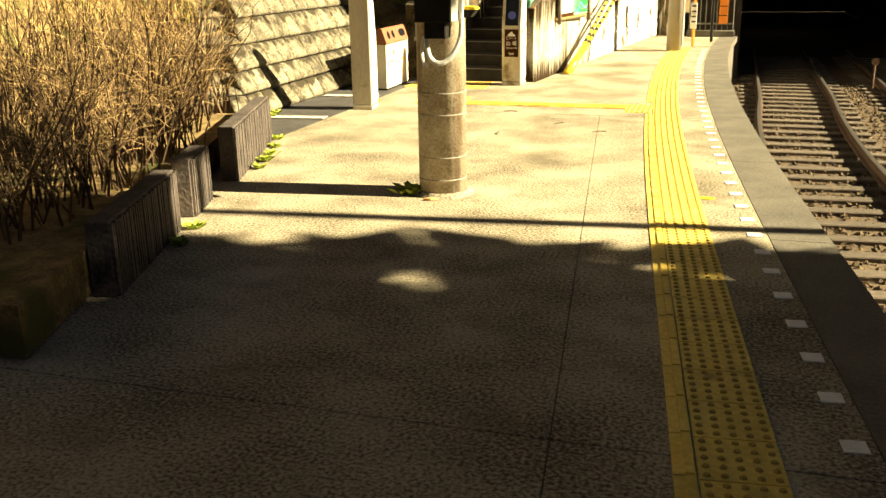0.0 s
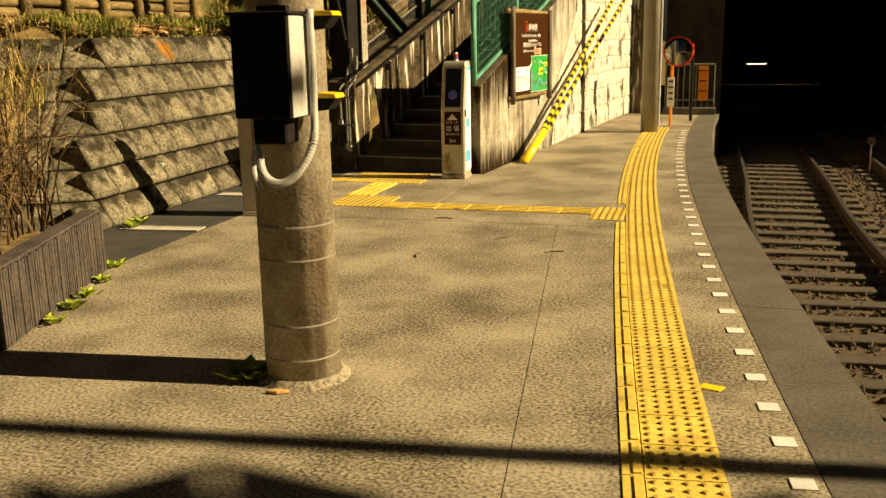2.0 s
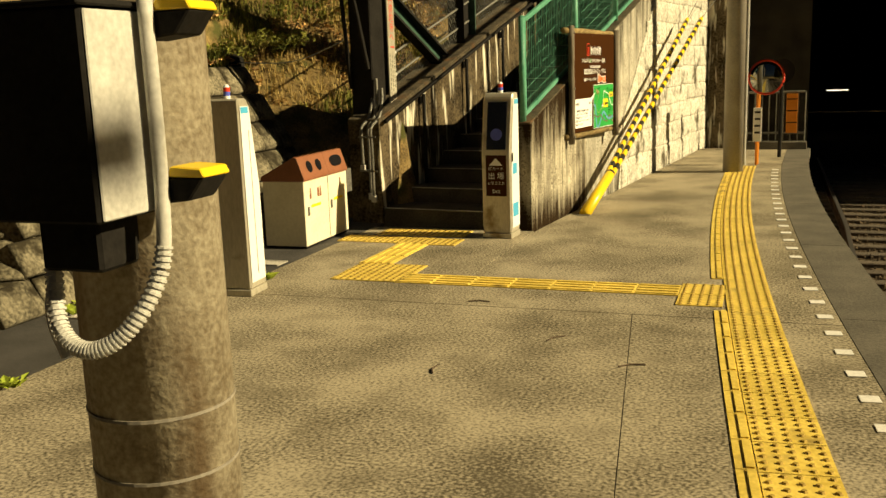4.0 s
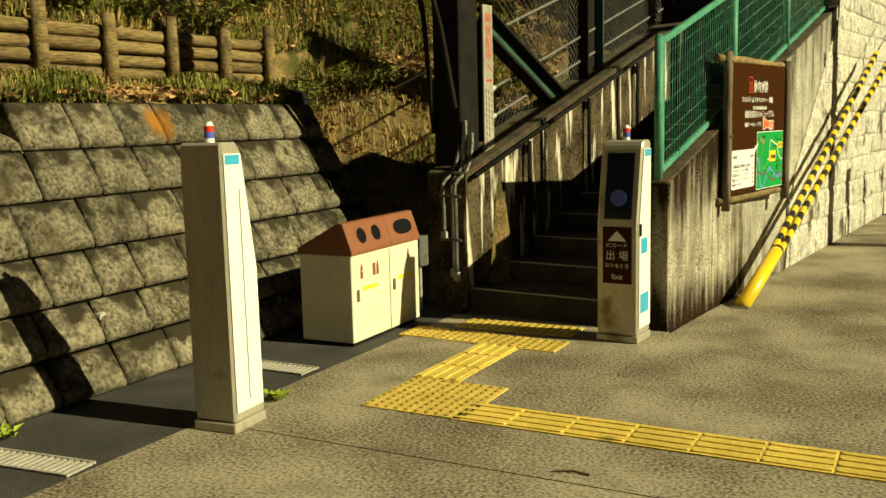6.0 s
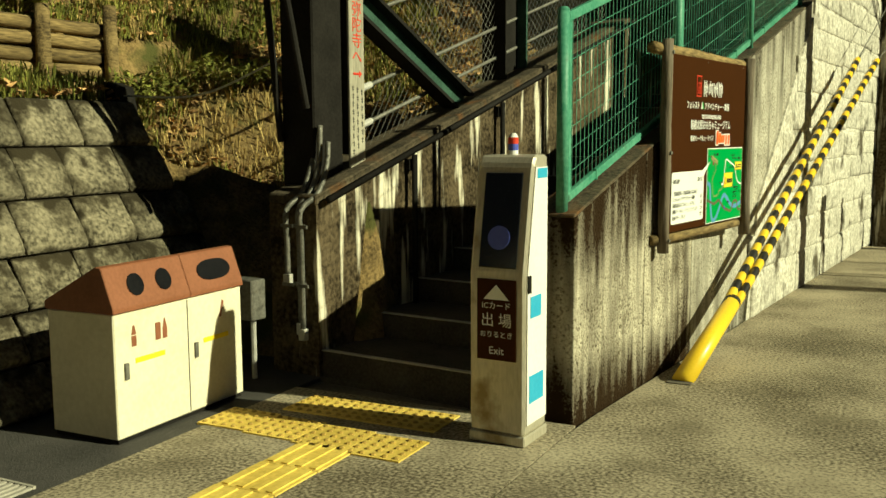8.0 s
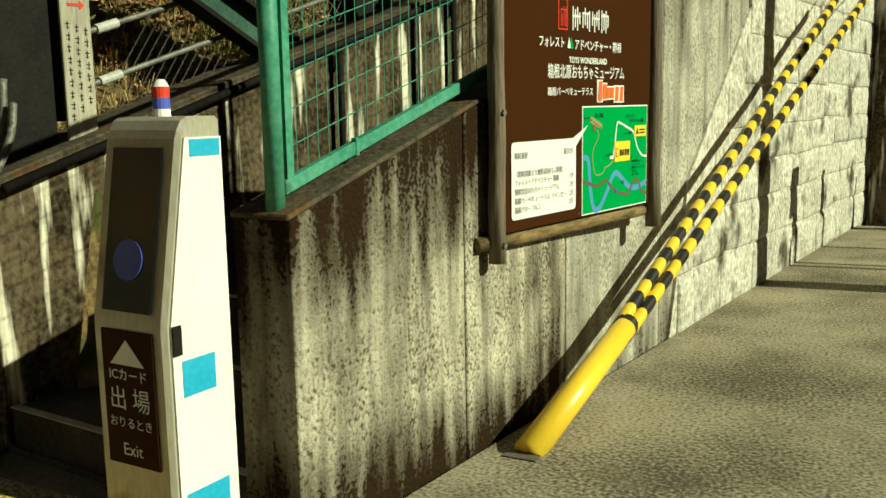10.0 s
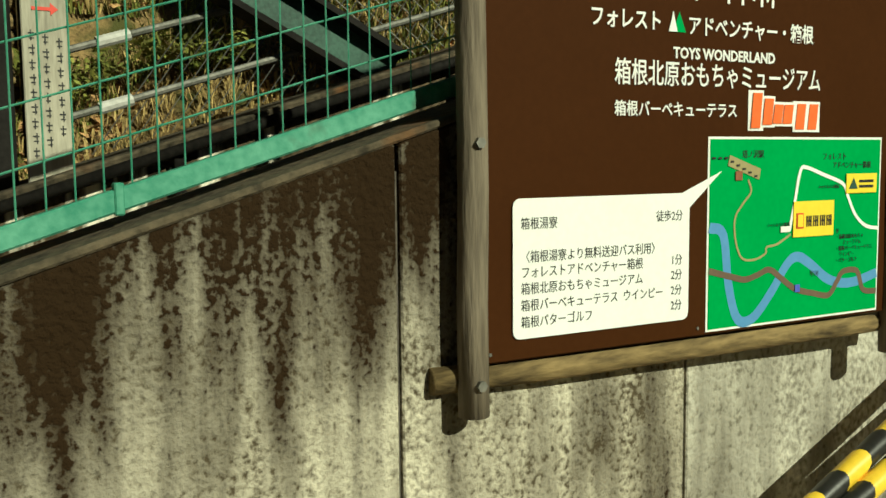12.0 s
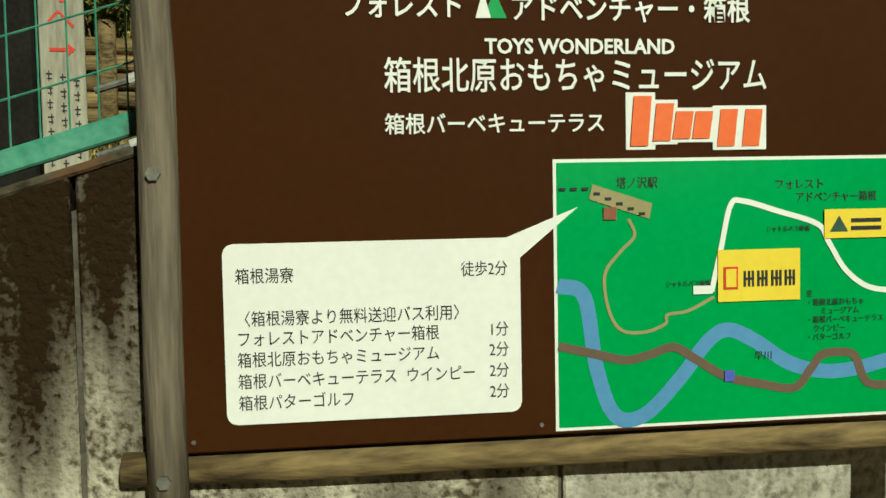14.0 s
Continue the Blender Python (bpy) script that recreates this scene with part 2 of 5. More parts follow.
M_SIGNR = mat("amber panel", (0.5, 0.16, 0.01), (0.6, 0.2, 0.02), 6, 0.5, 0)
M_BARK = mat("tree bark", (0.06, 0.045, 0.03), (0.14, 0.1, 0.07), 7, 0.95, 0.8)
_mm = bpy.data.materials.new("mirror")
_mm.use_nodes = True
_mm.node_tree.nodes["Principled BSDF"].inputs["Metallic"].default_value = 1
_mm.node_tree.nodes["Principled BSDF"].inputs["Base Color"].default_value = (0.3, 0.3, 0.28, 1)
_mm.node_tree.nodes["Principled BSDF"].inputs["Roughness"].default_value = 0.04
M_MIRROR = _mm
_lm = bpy.data.materials.new("tunnel lamp tube")
_lm.use_nodes = True
_lm.node_tree.nodes["Principled BSDF"].inputs["Emission Color"].default_value = (1, 0.9, 0.7, 1)
_lm.node_tree.nodes["Principled BSDF"].inputs["Emission Strength"].default_value = 1.5
M_LAMP = _lm

M_REDLAMP = mat("red signal lens", (0.5, 0.02, 0.01), (0.6, 0.03, 0.01), 5, 0.3, 0)
M_REDLAMP.node_tree.nodes["Principled BSDF"].inputs["Emission Color"].default_value = (1, 0.05, 0.02, 1)
M_REDLAMP.node_tree.nodes["Principled BSDF"].inputs["Emission Strength"].default_value = 1.2

# ---- mesh helpers ----
def link(name, bm, material, parent=None, label="", m=None, smooth=False):
    me = bpy.data.meshes.new(name)
    bm.normal_update()
    bm.to_mesh(me)
    bm.free()
    if smooth:
        for p in me.polygons:
            p.use_smooth = True
    if isinstance(material, (list, tuple)):
        for k in material:
            me.materials.append(k)
    else:
        me.materials.append(material)
    ob = new(name, me)
    if m is not None:
        ob.matrix_basis = m
    if parent is not None:
        ob.parent = parent
    if label:
        ob["label"] = label
    return ob

part = link

def thing(name, m, label, category, group="", kind=""):
    return tagged(set_m(new(name), m), label, category, group, kind)

def set_m(ob, m):
    ob.matrix_basis = m
    return ob

def box(x0, x1, y0, y1, z0, z1, bev=0.0, bm=None):
    bm = bm or bmesh.new()
    vs = [bm.verts.new((x, y, z)) for x in (x0, x1) for y in (y0, y1) for z in (z0, z1)]
    fs = [bm.faces.new([vs[i] for i in q]) for q in ((0, 1, 3, 2), (4, 6, 7, 5), (0, 4, 5, 1), (2, 3, 7, 6), (0, 2, 6, 4), (1, 5, 7, 3))]
    if bev:
        es = list({e for f in fs for e in f.edges})
        bmesh.ops.bevel(bm, geom=es, offset=bev, segments=1, affect="EDGES", clamp_overlap=True)
    return bm

def prism(profile, y0, y1, axis="y", bev=0.0, bm=None):
    """A closed profile swept along an axis. axis y: profile in x, z. axis x: profile in y, z. axis z: profile in x, y."""
    bm = bm or bmesh.new()
    def at(p, v):
        return (p[0], v, p[1]) if axis == "y" else (v, p[0], p[1]) if axis == "x" else (p[0], p[1], v)
    a = [bm.verts.new(at(p, y0)) for p in profile]
    b = [bm.verts.new(at(p, y1)) for p in profile]
    n = len(a)
    fs = [bm.faces.new(a[::-1]), bm.faces.new(b)] + [bm.faces.new((a[i], a[(i + 1) % n], b[(i + 1) % n], b[i])) for i in range(n)]
    bmesh.ops.recalc_face_normals(bm, faces=fs)
    if bev:
        bmesh.ops.bevel(bm, geom=list({e for f in fs for e in f.edges}), offset=bev, segments=1, affect="EDGES", clamp_overlap=True)
    return bm

def tube(points, r, sides=8, bm=None, r1=None, caps=True):
    """A tube along points; r1 is the radius at the end."""
    bm = bm or bmesh.new()
    pts = [Vector(p) for p in points]
    rings = []
    for i, p in enumerate(pts):
        d = (pts[min(i + 1, len(pts) - 1)] - pts[max(i - 1, 0)]).normalized()
        s = d.cross(Vector((0, 0, 1)) if abs(d.z) < 0.95 else Vector((1, 0, 0))).normalized()
        t = s.cross(d)
        rad = r if r1 is None else r + (r1 - r) * i / (len(pts) - 1)
        rings.append([bm.verts.new(p + rad * (math.cos(k * math.tau / sides) * s + math.sin(k * math.tau / sides) * t)) for k in range(sides)])
    for a, b in zip(rings, rings[1:]):
        for k in range(sides):
            bm.faces.new((a[k], b[k], b[(k + 1) % sides], a[(k + 1) % sides]))
    if caps and sides > 3:
        bm.faces.new(rings[0]); bm.faces.new(rings[-1][::-1])
    return bm

def disc(r, h, sides=24, bm=None, r1=None, at=(0, 0, 0)):
    return tube([at, (at[0], at[1], at[2] + h)], r, sides, bm, r1 if r1 is not None else r)

def arc_bend(pts, n=8):
    """A smooth line through points."""
    out = []
    P = [Vector(p) for p in pts]
    P = [P[0] * 2 - P[1]] + P + [P[-1] * 2 - P[-2]]
    for i in range(1, len(P) - 2):
        for k in range(n):
            t = k / n
            a, b, c, d = P[i - 1], P[i], P[i + 1], P[i + 2]
            out.append(0.5 * (2 * b + (c - a) * t + (2 * a - 5 * b + 4 * c - d) * t * t + (3 * b - a - 3 * c + d) * t ** 3))
    return out + [P[-2]]

def text(body, size, material, m, parent=None, name="lettering", align="LEFT", sx=1.0, bold=0.0):
    cu = bpy.data.curves.new(name, "FONT")
    cu.body, cu.size, cu.align_x, cu.align_y = body, size, align, "CENTER"
    cu.extrude, cu.offset, cu.resolution_u = 0.0004, bold, 2
    tmp = bpy.data.objects.new(name, cu)
    scene.collection.objects.link(tmp)
    dg = bpy.context.evaluated_depsgraph_get()
    me = bpy.data.meshes.new_from_object(tmp.evaluated_get(dg))
    bpy.data.objects.remove(tmp)
    me.materials.clear()
    me.materials.append(material)
    ob = new(name, me)
    ob.matrix_basis = m @ Matrix.Diagonal((sx, 1, 1, 1))
    ob.parent = parent
    return ob

# ---- plan ----
EDGE_Y = [-8, -2, 2.5, 3.6, 5.2, 6.8, 8.4, 11.2, 14.0, 16.5, 19.5, 24, 34]
EDGE_X = [3.2, 2.68, 2.24, 2.10, 1.93, 1.76, 1.58, 1.38, 1.29, 1.30, 1.44, 1.7, 2.3]
_ec = np.polyfit(EDGE_Y, EDGE_X, 5)
def edge(y):
    """The platform's edge."""
    return float(np.polyval(_ec, y))
def slope_at(y):
    return math.degrees(math.atan(edge(y + 0.1) - edge(y - 0.1) and (edge(y + 0.1) - edge(y - 0.1)) / 0.2))
S = pose(-1.4, 11.51, 0, 0, 0, -6.31)   # stair frame: x across, y up the stair
def sp(d, u, z=0.0):
    return S @ Vector((d, u, z))
PLAT_END = 20.2

# ---- structure ----
def sheet(fx0, fx1, y0, y1, z, thick, n=30):
    """A slab between two lines x = f(y)."""
    bm = bmesh.new()
    rows = []
    for i in range(n + 1):
        y = y0 + (y1 - y0) * i / n
        rows.append([bm.verts.new(p) for p in ((fx0(y), y, z), (fx1(y), y, z), (fx1(y), y, z - thick), (fx0(y), y, z - thick))])
    for a, b in zip(rows, rows[1:]):
        for k in range(4):
            bm.faces.new((a[k], a[(k + 1) % 4], b[(k + 1) % 4], b[k]))
    bm.faces.new(rows[0]); bm.faces.new(rows[-1][::-1])
    bmesh.ops.recalc_face_normals(bm, faces=bm.faces)
    return bm

def joint_a(y):
    return 0.45 - 0.113 * (y - 4.33)
def joint_b(y):
    return -1.39 + 0.006 * (y - 9.03) if y < 11.5 else -1.375 + 0.1106 * (y - 11.5)
plat = tagged(link("platform", sheet(lambda y: -9.0, lambda y: edge(y) - 0.06, -12, PLAT_END, -0.03, 1.4, 40), M_EDGE),
              "grey concrete railway platform with a curved edge", "platform", kind="structure")
g = 0.005
slab = lambda y: edge(y) - 0.37
for fa, fb, ya, yb, mm in (
        (lambda y: -9.0, lambda y: joint_a(y) - 0.0025, -12, 1.12 - g, M_CONC), (lambda y: joint_a(y) + 0.0025, lambda y: slab(y) - g, -12, 1.12 - g, M_CONC),
        (lambda y: -3.06, lambda y: joint_a(y) - 0.0025, 1.12 + g, 8.65 - g, M_CONC), (lambda y: joint_a(y) + 0.0025, lambda y: slab(y) - g, 1.12 + g, 8.65 - g, M_CONC),
        (lambda y: -3.06, lambda y: joint_b(y) - g, 8.65 + g, 11.5, M_CONC), (lambda y: joint_b(y) + g, lambda y: slab(y) - g, 8.65 + g, PLAT_END, M_CONC),
        (lambda y: -9.0, lambda y: -3.06 - g, 1.12, 6.3, M_CONC), (lambda y: -4.6, lambda y: -3.06 - g, 6.3, 12.2, M_ASPH)):
    link("slab", sheet(fa, fb, ya, yb, 0.0 if mm is M_CONC else -0.004, 0.04), mm, plat)
for i in range(12):
    ya = -8 + i * 2.4
    link("edge_slab", sheet(slab, lambda y: edge(y), ya + 0.003, min(ya + 2.397, PLAT_END), 0.002, 0.12, 8), M_EDGE, plat)

# hill, one uneven sheet with the flat land round it
def hill(x, y):
    if x > 4.8:
        h = -1.45 + 0.55 * max(0.0, x - 9.0) * min(1.0, max(0.0, (4.0 - y) / 6 + (y - 26) / 6 if y > 26 or y < 4 else 0))
        return h
    if x > -2.9 and y < 23:
        return -1.5
    up = max(0.0, -6.15 - x)
    a = 1.72 + 0.08 * max(0.0, -4.9 - x) + (0.5 if x < -6.1 else 0.0) + 0.62 * up
    b = 0.05 + 0.5 * max(0.0, -3.5 - x) + 0.62 * max(0.0, y - 12.6)
    if x > -3.75:
        b = min(b, 0.95 + 0.33 * (y - 11.7)) - 0.15
    c = 0.25 + 0.32 * max(0.0, -3.4 - x)
    k = min(1.0, max(0.0, (y - 11.9) / 0.9))
    h = a + (min(a, b) - a) * k if x > -6.1 else a
    if y > 13.2:
        h = max(h, b)
    yf = 7.5 + (x + 3.93) * 0.624          # foot of the wall's flank
    yt = 9.25 + (x + 4.8) * 0.624 + 0.15   # its top
    q = min(1.0, max(0.0, (y - yf) / (yt - yf)))
    if y < 11:
        low = c if x < -4.9 or y < 6.3 else -0.2
        h = low + (h - 0.06 - low) * q if q < 1 else h
        if q < 1:
            h -= 0.18
    if -4.85 < x and 6.3 < y < 12.2:
        h = -0.3
    if x > -2.9:
        h = -1.5 + (h + 1.5) * min(1.0, max(0.0, (y - 23) / 1.5))
    return min(h, 14.0)

def grid_sheet(x0, x1, y0, y1, step, f, rough_):
    bm = bmesh.new()
    nx, ny = round((x1 - x0) / step), round((y1 - y0) / step)
    vs = [[bm.verts.new((x0 + i * step, y0 + j * step, f(x0 + i * step, y0 + j * step) + rough_ * noise.noise(Vector((x0 + i * step, y0 + j * step, 0)) * 2.3))) for i in range(nx + 1)] for j in range(ny + 1)]
    for j in range(ny):
        for i in range(nx):
            bm.faces.new((vs[j][i], vs[j][i + 1], vs[j + 1][i + 1], vs[j + 1][i]))
    return bm
tagged(link("ground", grid_sheet(-300, 300, -300, 300, 20, lambda x, y: -1.62, 0.0), M_SOIL), "bare brown earth around the station", "ground", kind="structure")
tagged(link("hillside", grid_sheet(-26, -2.6, -14, 46, 0.25, hill, 0.10), M_SOIL, smooth=True), "steep hillside of leaf litter, dry grass and weeds", "hillside", kind="structure")

# track bed
tagged(link("track_bed", grid_sheet(1.0, 12.0, -12, 46, 0.5, lambda x, y: -1.37, 0.03), M_GRAVEL), "brown gravel track bed", "track bed", kind="structure")
def rail_x(y):
    return edge(min(y, 19)) + 0.62 + 0.05 * max(0, 9 - y) * 0.6
def rail(off, name="rail"):
    t = thing("railway_rail", Matrix.Identity(4), "rusty steel rail with a worn bright head on wooden sleepers", "rail", "rails of the curved track")
    for nm, w, z0, z1, mm in (("rail_foot", 0.07, -1.31, -1.285, M_RAIL), ("rail_web", 0.012, -1.285, -1.20, M_RAIL), ("rail_head", 0.034, -1.20, -1.165, M_RAIL), ("running_surface", 0.03, -1.165, -1.155, M_RAILTOP)):
        link(nm, sheet(lambda y: rail_x(y) + off - w, lambda y: rail_x(y) + off + w, -10, 30, z1, z1 - z0, 50), mm, t)
for off in (0.0, 1.47, 2.75, 4.2):
    rail(off)
tie = None
for i in range(58):
    y = -6 + i * 0.62
    for c in (0.735, 3.47):
        m = pose(rail_x(y) + c, y, -1.37, 0, 0, -slope_at(min(y, 19)))
        if tie is None:
            tie = link("sleeper", box(-1.15, 1.15, -0.11, 0.11, -0.08, 0.055, 0.012), M_TIE, m=m)
            tagged(tie, "grey weathered wooden sleeper set in gravel", "sleeper", "sleepers of the track")
        else:
            copy_thing(tie, m)
rng = random.Random(4)
verts, faces = [], []
for i in range(12000):
    y = 3.5 + 20 * rng.random() ** 1.15
    x = edge(min(y, 19)) + 0.1 + 5.2 * rng.random()
    r = rng.uniform(0.02, 0.05)
    a = rng.random() * 6.28
    z = -1.365 + rng.uniform(-0.02, 0.03)
    n0 = len(verts)
    for k in range(4):
        verts.append((x + r * math.cos(a + k * 1.57) * rng.uniform(.7, 1.2), y + r * math.sin(a + k * 1.57) * rng.uniform(.7, 1.2), z + rng.uniform(-.01, .01)))
    verts += [(x + rng.uniform(-.01, .01), y, z + r * 0.8), (x, y, z - r * 0.6)]
    for k in range(4):
        faces += [(n0 + k, n0 + (k + 1) % 4, n0 + 4), (n0 + (k + 1) % 4, n0 + k, n0 + 5)]
def raw(name, verts, faces, material, parent=None):
    me = bpy.data.meshes.new(name)
    me.from_pydata(verts, [], faces)
    me.materials.append(material)
    ob = new(name, me)
    ob.parent = parent
    return ob
tagged(raw("ballast_stones", verts, faces, M_GRAVEL), "loose brown ballast stones between the rails", "gravel", kind="stuff")

# stair side walls, in the stair frame
def wall_top(u):
    return 1.05 + 0.312 * u
def sloped_wall(name, d0, d1, u0, u1, z0, lift, mm, label, cope_mm):
    w = tagged(link(name, prism([(u0, z0), (u1, z0), (u1, wall_top(u1) + lift - 0.06), (u0, wall_top(u0) + lift - 0.06)], d0, d1, "x"), mm, m=S), label, "wall", kind="structure")
    link("coping", prism([(u0 - 0.004, wall_top(u0) + lift - 0.06), (u1, wall_top(u1) + lift - 0.06), (u1, wall_top(u1) + lift), (u0 - 0.004, wall_top(u0) + lift)], d0 - 0.006, d1 + 0.006, "x", 0.008), cope_mm, w)
    return w
RW = 5.4
wr = None
panels = [0.0, 0.955, 1.815, 3.0, 4.2, RW]
for i, (a, b) in enumerate(zip(panels, panels[1:])):
    pz = prism([(a + 0.005, -0.3), (b - 0.005, -0.3), (b - 0.005, wall_top(b) - 0.018), (a + 0.005, wall_top(a) - 0.018)], -0.24, 0.0, "x", 0.004)
    if wr is None:
        wr = tagged(link("wall_stair_right", prism([(0.02, -0.3), (RW, -0.3), (RW, wall_top(RW) - 0.07), (0.02, wall_top(0) - 0.07)], -0.23, -0.012, "x"), M_MORTAR, m=S),
                    "streaked grey concrete stair wall with a sloping mossy top", "wall", kind="structure")
    link("panel", pz, M_WALL if i < 2 else M_WALLP, wr)
link("coping", prism([(-0.004, wall_top(0) - 0.018), (RW, wall_top(RW) - 0.018), (RW, wall_top(RW)), (-0.004, wall_top(0))], -0.245, 0.002, "x", 0.005), M_COPE, wr)
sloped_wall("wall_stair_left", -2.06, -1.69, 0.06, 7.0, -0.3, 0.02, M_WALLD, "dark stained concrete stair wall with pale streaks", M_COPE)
stairs = tagged(link("stairs", prism([(0.05, -0.3), (0.05, 0.0), (0.06, 0.0), (0.06, -0.3)], -1.688, -0.24, "x"), M_STEP, m=S), "shade-darkened concrete steps climbing between two walls", "stairs", kind="structure")
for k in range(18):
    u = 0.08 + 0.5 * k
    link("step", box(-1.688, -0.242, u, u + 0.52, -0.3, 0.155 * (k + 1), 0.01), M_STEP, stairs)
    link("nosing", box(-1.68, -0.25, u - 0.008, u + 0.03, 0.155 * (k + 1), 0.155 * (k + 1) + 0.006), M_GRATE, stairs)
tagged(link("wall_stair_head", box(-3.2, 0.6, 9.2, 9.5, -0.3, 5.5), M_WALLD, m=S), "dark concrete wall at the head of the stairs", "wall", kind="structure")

# pale masonry wall beyond the stair wall
wm = tagged(link("wall_masonry", prism([(3.0, -0.4), (10.2, -0.4), (10.2, 5.0), (5.4, 5.0), (5.2, 2.55), (3.4, 0.9)], -0.6, 0.02, "x"), M_MASON, m=S), "pale rough masonry retaining wall in sunlight", "wall", kind="structure")
tagged(link("wall_upper", box(-0.6, -0.02, 5.4, 10.2, -0.4, 6.5), M_WALLP, m=S), "pale concrete retaining wall above the masonry", "wall", kind="structure")

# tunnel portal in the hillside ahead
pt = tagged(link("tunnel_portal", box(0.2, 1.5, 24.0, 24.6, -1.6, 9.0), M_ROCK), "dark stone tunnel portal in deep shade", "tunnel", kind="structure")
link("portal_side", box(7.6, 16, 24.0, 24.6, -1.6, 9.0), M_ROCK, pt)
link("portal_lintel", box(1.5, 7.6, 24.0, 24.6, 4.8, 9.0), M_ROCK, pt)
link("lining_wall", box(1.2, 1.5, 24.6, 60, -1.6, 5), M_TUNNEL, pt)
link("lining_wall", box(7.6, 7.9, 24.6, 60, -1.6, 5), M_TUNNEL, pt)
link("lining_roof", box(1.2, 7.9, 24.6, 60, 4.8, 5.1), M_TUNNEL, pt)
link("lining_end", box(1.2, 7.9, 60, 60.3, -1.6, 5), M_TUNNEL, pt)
tagged(link("tunnel_mountain", grid_sheet(-14, 40, 24.5, 60, 1.5, lambda x, y: 9.0 + 0.5 * (y - 24.5), 0.5), M_SOIL), "wooded mountainside above the tunnel", "mountain", kind="structure")
tl = tagged(link("tunnel_lamp", box(2.66, 3.4, 40, 40.03, 0.28, 0.31), M_LAMP), "thin fluorescent tube glowing in the tunnel", "lamp")
link("bracket", box(2.9, 3.1, 40.03, 40.2, 0.27, 0.45), M_DARK, tl)
link("hanger", tube([(3.0, 40.1, 0.31), (3.0, 40.1, 4.9)], 0.02, 6), M_DARK, tl)

# ---- stone retaining wall ----
ws = tagged(link("wall_stone", prism([(-4.03, -0.2), (-4.9, 1.66), (-5.6, 1.66), (-5.6, -0.2)], 9.3, 12.05, "y"), M_MORTAR), "battered retaining wall of mossy square stone blocks", "wall", kind="structure")
def quad_block(p00, p10, p11, p01, depth, nrm, bulge, seed, lip=0.5):
    """A weathered stone between four corners: rounded arrises, proud along its foot, leaning back towards its top."""
    bm = bmesh.new()
    n = Vector(nrm)
    c = [Vector(p) for p in (p00, p10, p11, p01)]
    nu, nv = 8, 6
    grid = []
    for j in range(nv + 1):
        b = (0, .05, .2, .45, .7, .93, 1)[j]
        row = []
        for i in range(nu + 1):
            a = (0, .03, .12, .3, .5, .7, .88, .97, 1)[i]
            p = (c[0] * (1 - a) + c[1] * a) * (1 - b) + (c[3] * (1 - a) + c[2] * a) * b
            ex = (0.0, 0.75, 1.0)[min(2, i, nu - i)] * (0.0, 0.8, 1.0)[min(2, j)] * (0.15, 0.75, 1.0)[min(2, nv - j)]
            out = bulge * ex * (1 + lip - 1.4 * lip * b) + 0.5 * bulge * ex * noise.noise(p * 6.5 + Vector((seed, 0, 0)))
            row.append(bm.verts.new(p + n * out))
        grid.append(row)
    for j in range(nv):
        for i in range(nu):
            bm.faces.new((grid[j][i], grid[j][i + 1], grid[j + 1][i + 1], grid[j + 1][i])).smooth = True
    ring = grid[0] + [grid[j][nu] for j in range(1, nv + 1)] + grid[nv][nu - 1::-1] + [grid[j][0] for j in range(nv - 1, 0, -1)]
    back = [bm.verts.new(v.co - n * depth) for v in ring]
    m = len(ring)
    for k in range(m):
        bm.faces.new((ring[k], back[k], back[(k + 1) % m], ring[(k + 1) % m]))
    return bm
ROWS_Z = [0.0, 0.25, 0.5, 0.78, 1.08, 1.38, 1.68]
nrm1 = Vector((1.68, 0, 0.87)).normalized()
rr = random.Random(9)
def face1(y, z):
    return Vector((-3.93 - 0.87 * z / 1.68, y, z))
for k in range(6):
    z0, z1 = ROWS_Z[k] + 0.006, ROWS_Z[k + 1] - 0.006
    ys = 7.5 + 1.75 * ROWS_Z[k] / 1.68
    ye = 12.35 - 0.35 * ROWS_Z[k] / 1.68
    y = ys + (0.0 if k % 2 else -0.1)
    while y < ye - 0.1:
        w = rr.uniform(0.34, 0.48)
        e = min(y + w, ye)
        if ye - e < 0.15:
            e = ye
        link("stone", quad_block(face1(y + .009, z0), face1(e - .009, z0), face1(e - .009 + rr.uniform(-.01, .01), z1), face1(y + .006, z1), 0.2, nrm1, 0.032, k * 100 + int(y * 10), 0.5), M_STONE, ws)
        y = e
# the flank that turns back into the bank
dirf = Vector((-0.85, -0.53, 0))
nrm2 = Vector((0.35, -0.72, 0.6)).normalized()
for k in range(6):
    z0, z1 = ROWS_Z[k] + 0.006, ROWS_Z[k + 1] - 0.006
    a0 = face1(7.5 + 1.75 * ROWS_Z[k] / 1.68, z0) + Vector((0, -.0, 0))
    a1 = face1(7.5 + 1.75 * ROWS_Z[k + 1] / 1.68, z1)
    for j in range(6):
        l0, l1 = j * 0.42 + 0.006, (j + 1) * 0.42 - 0.006
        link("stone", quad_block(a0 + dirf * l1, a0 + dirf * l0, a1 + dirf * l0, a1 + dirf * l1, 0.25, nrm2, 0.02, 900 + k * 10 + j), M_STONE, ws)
link("weep_pipe", tube([(-4.3, 8.98, 0.44), (-4.105, 8.98, 0.40)], 0.028, 12), M_CONDUIT, ws)
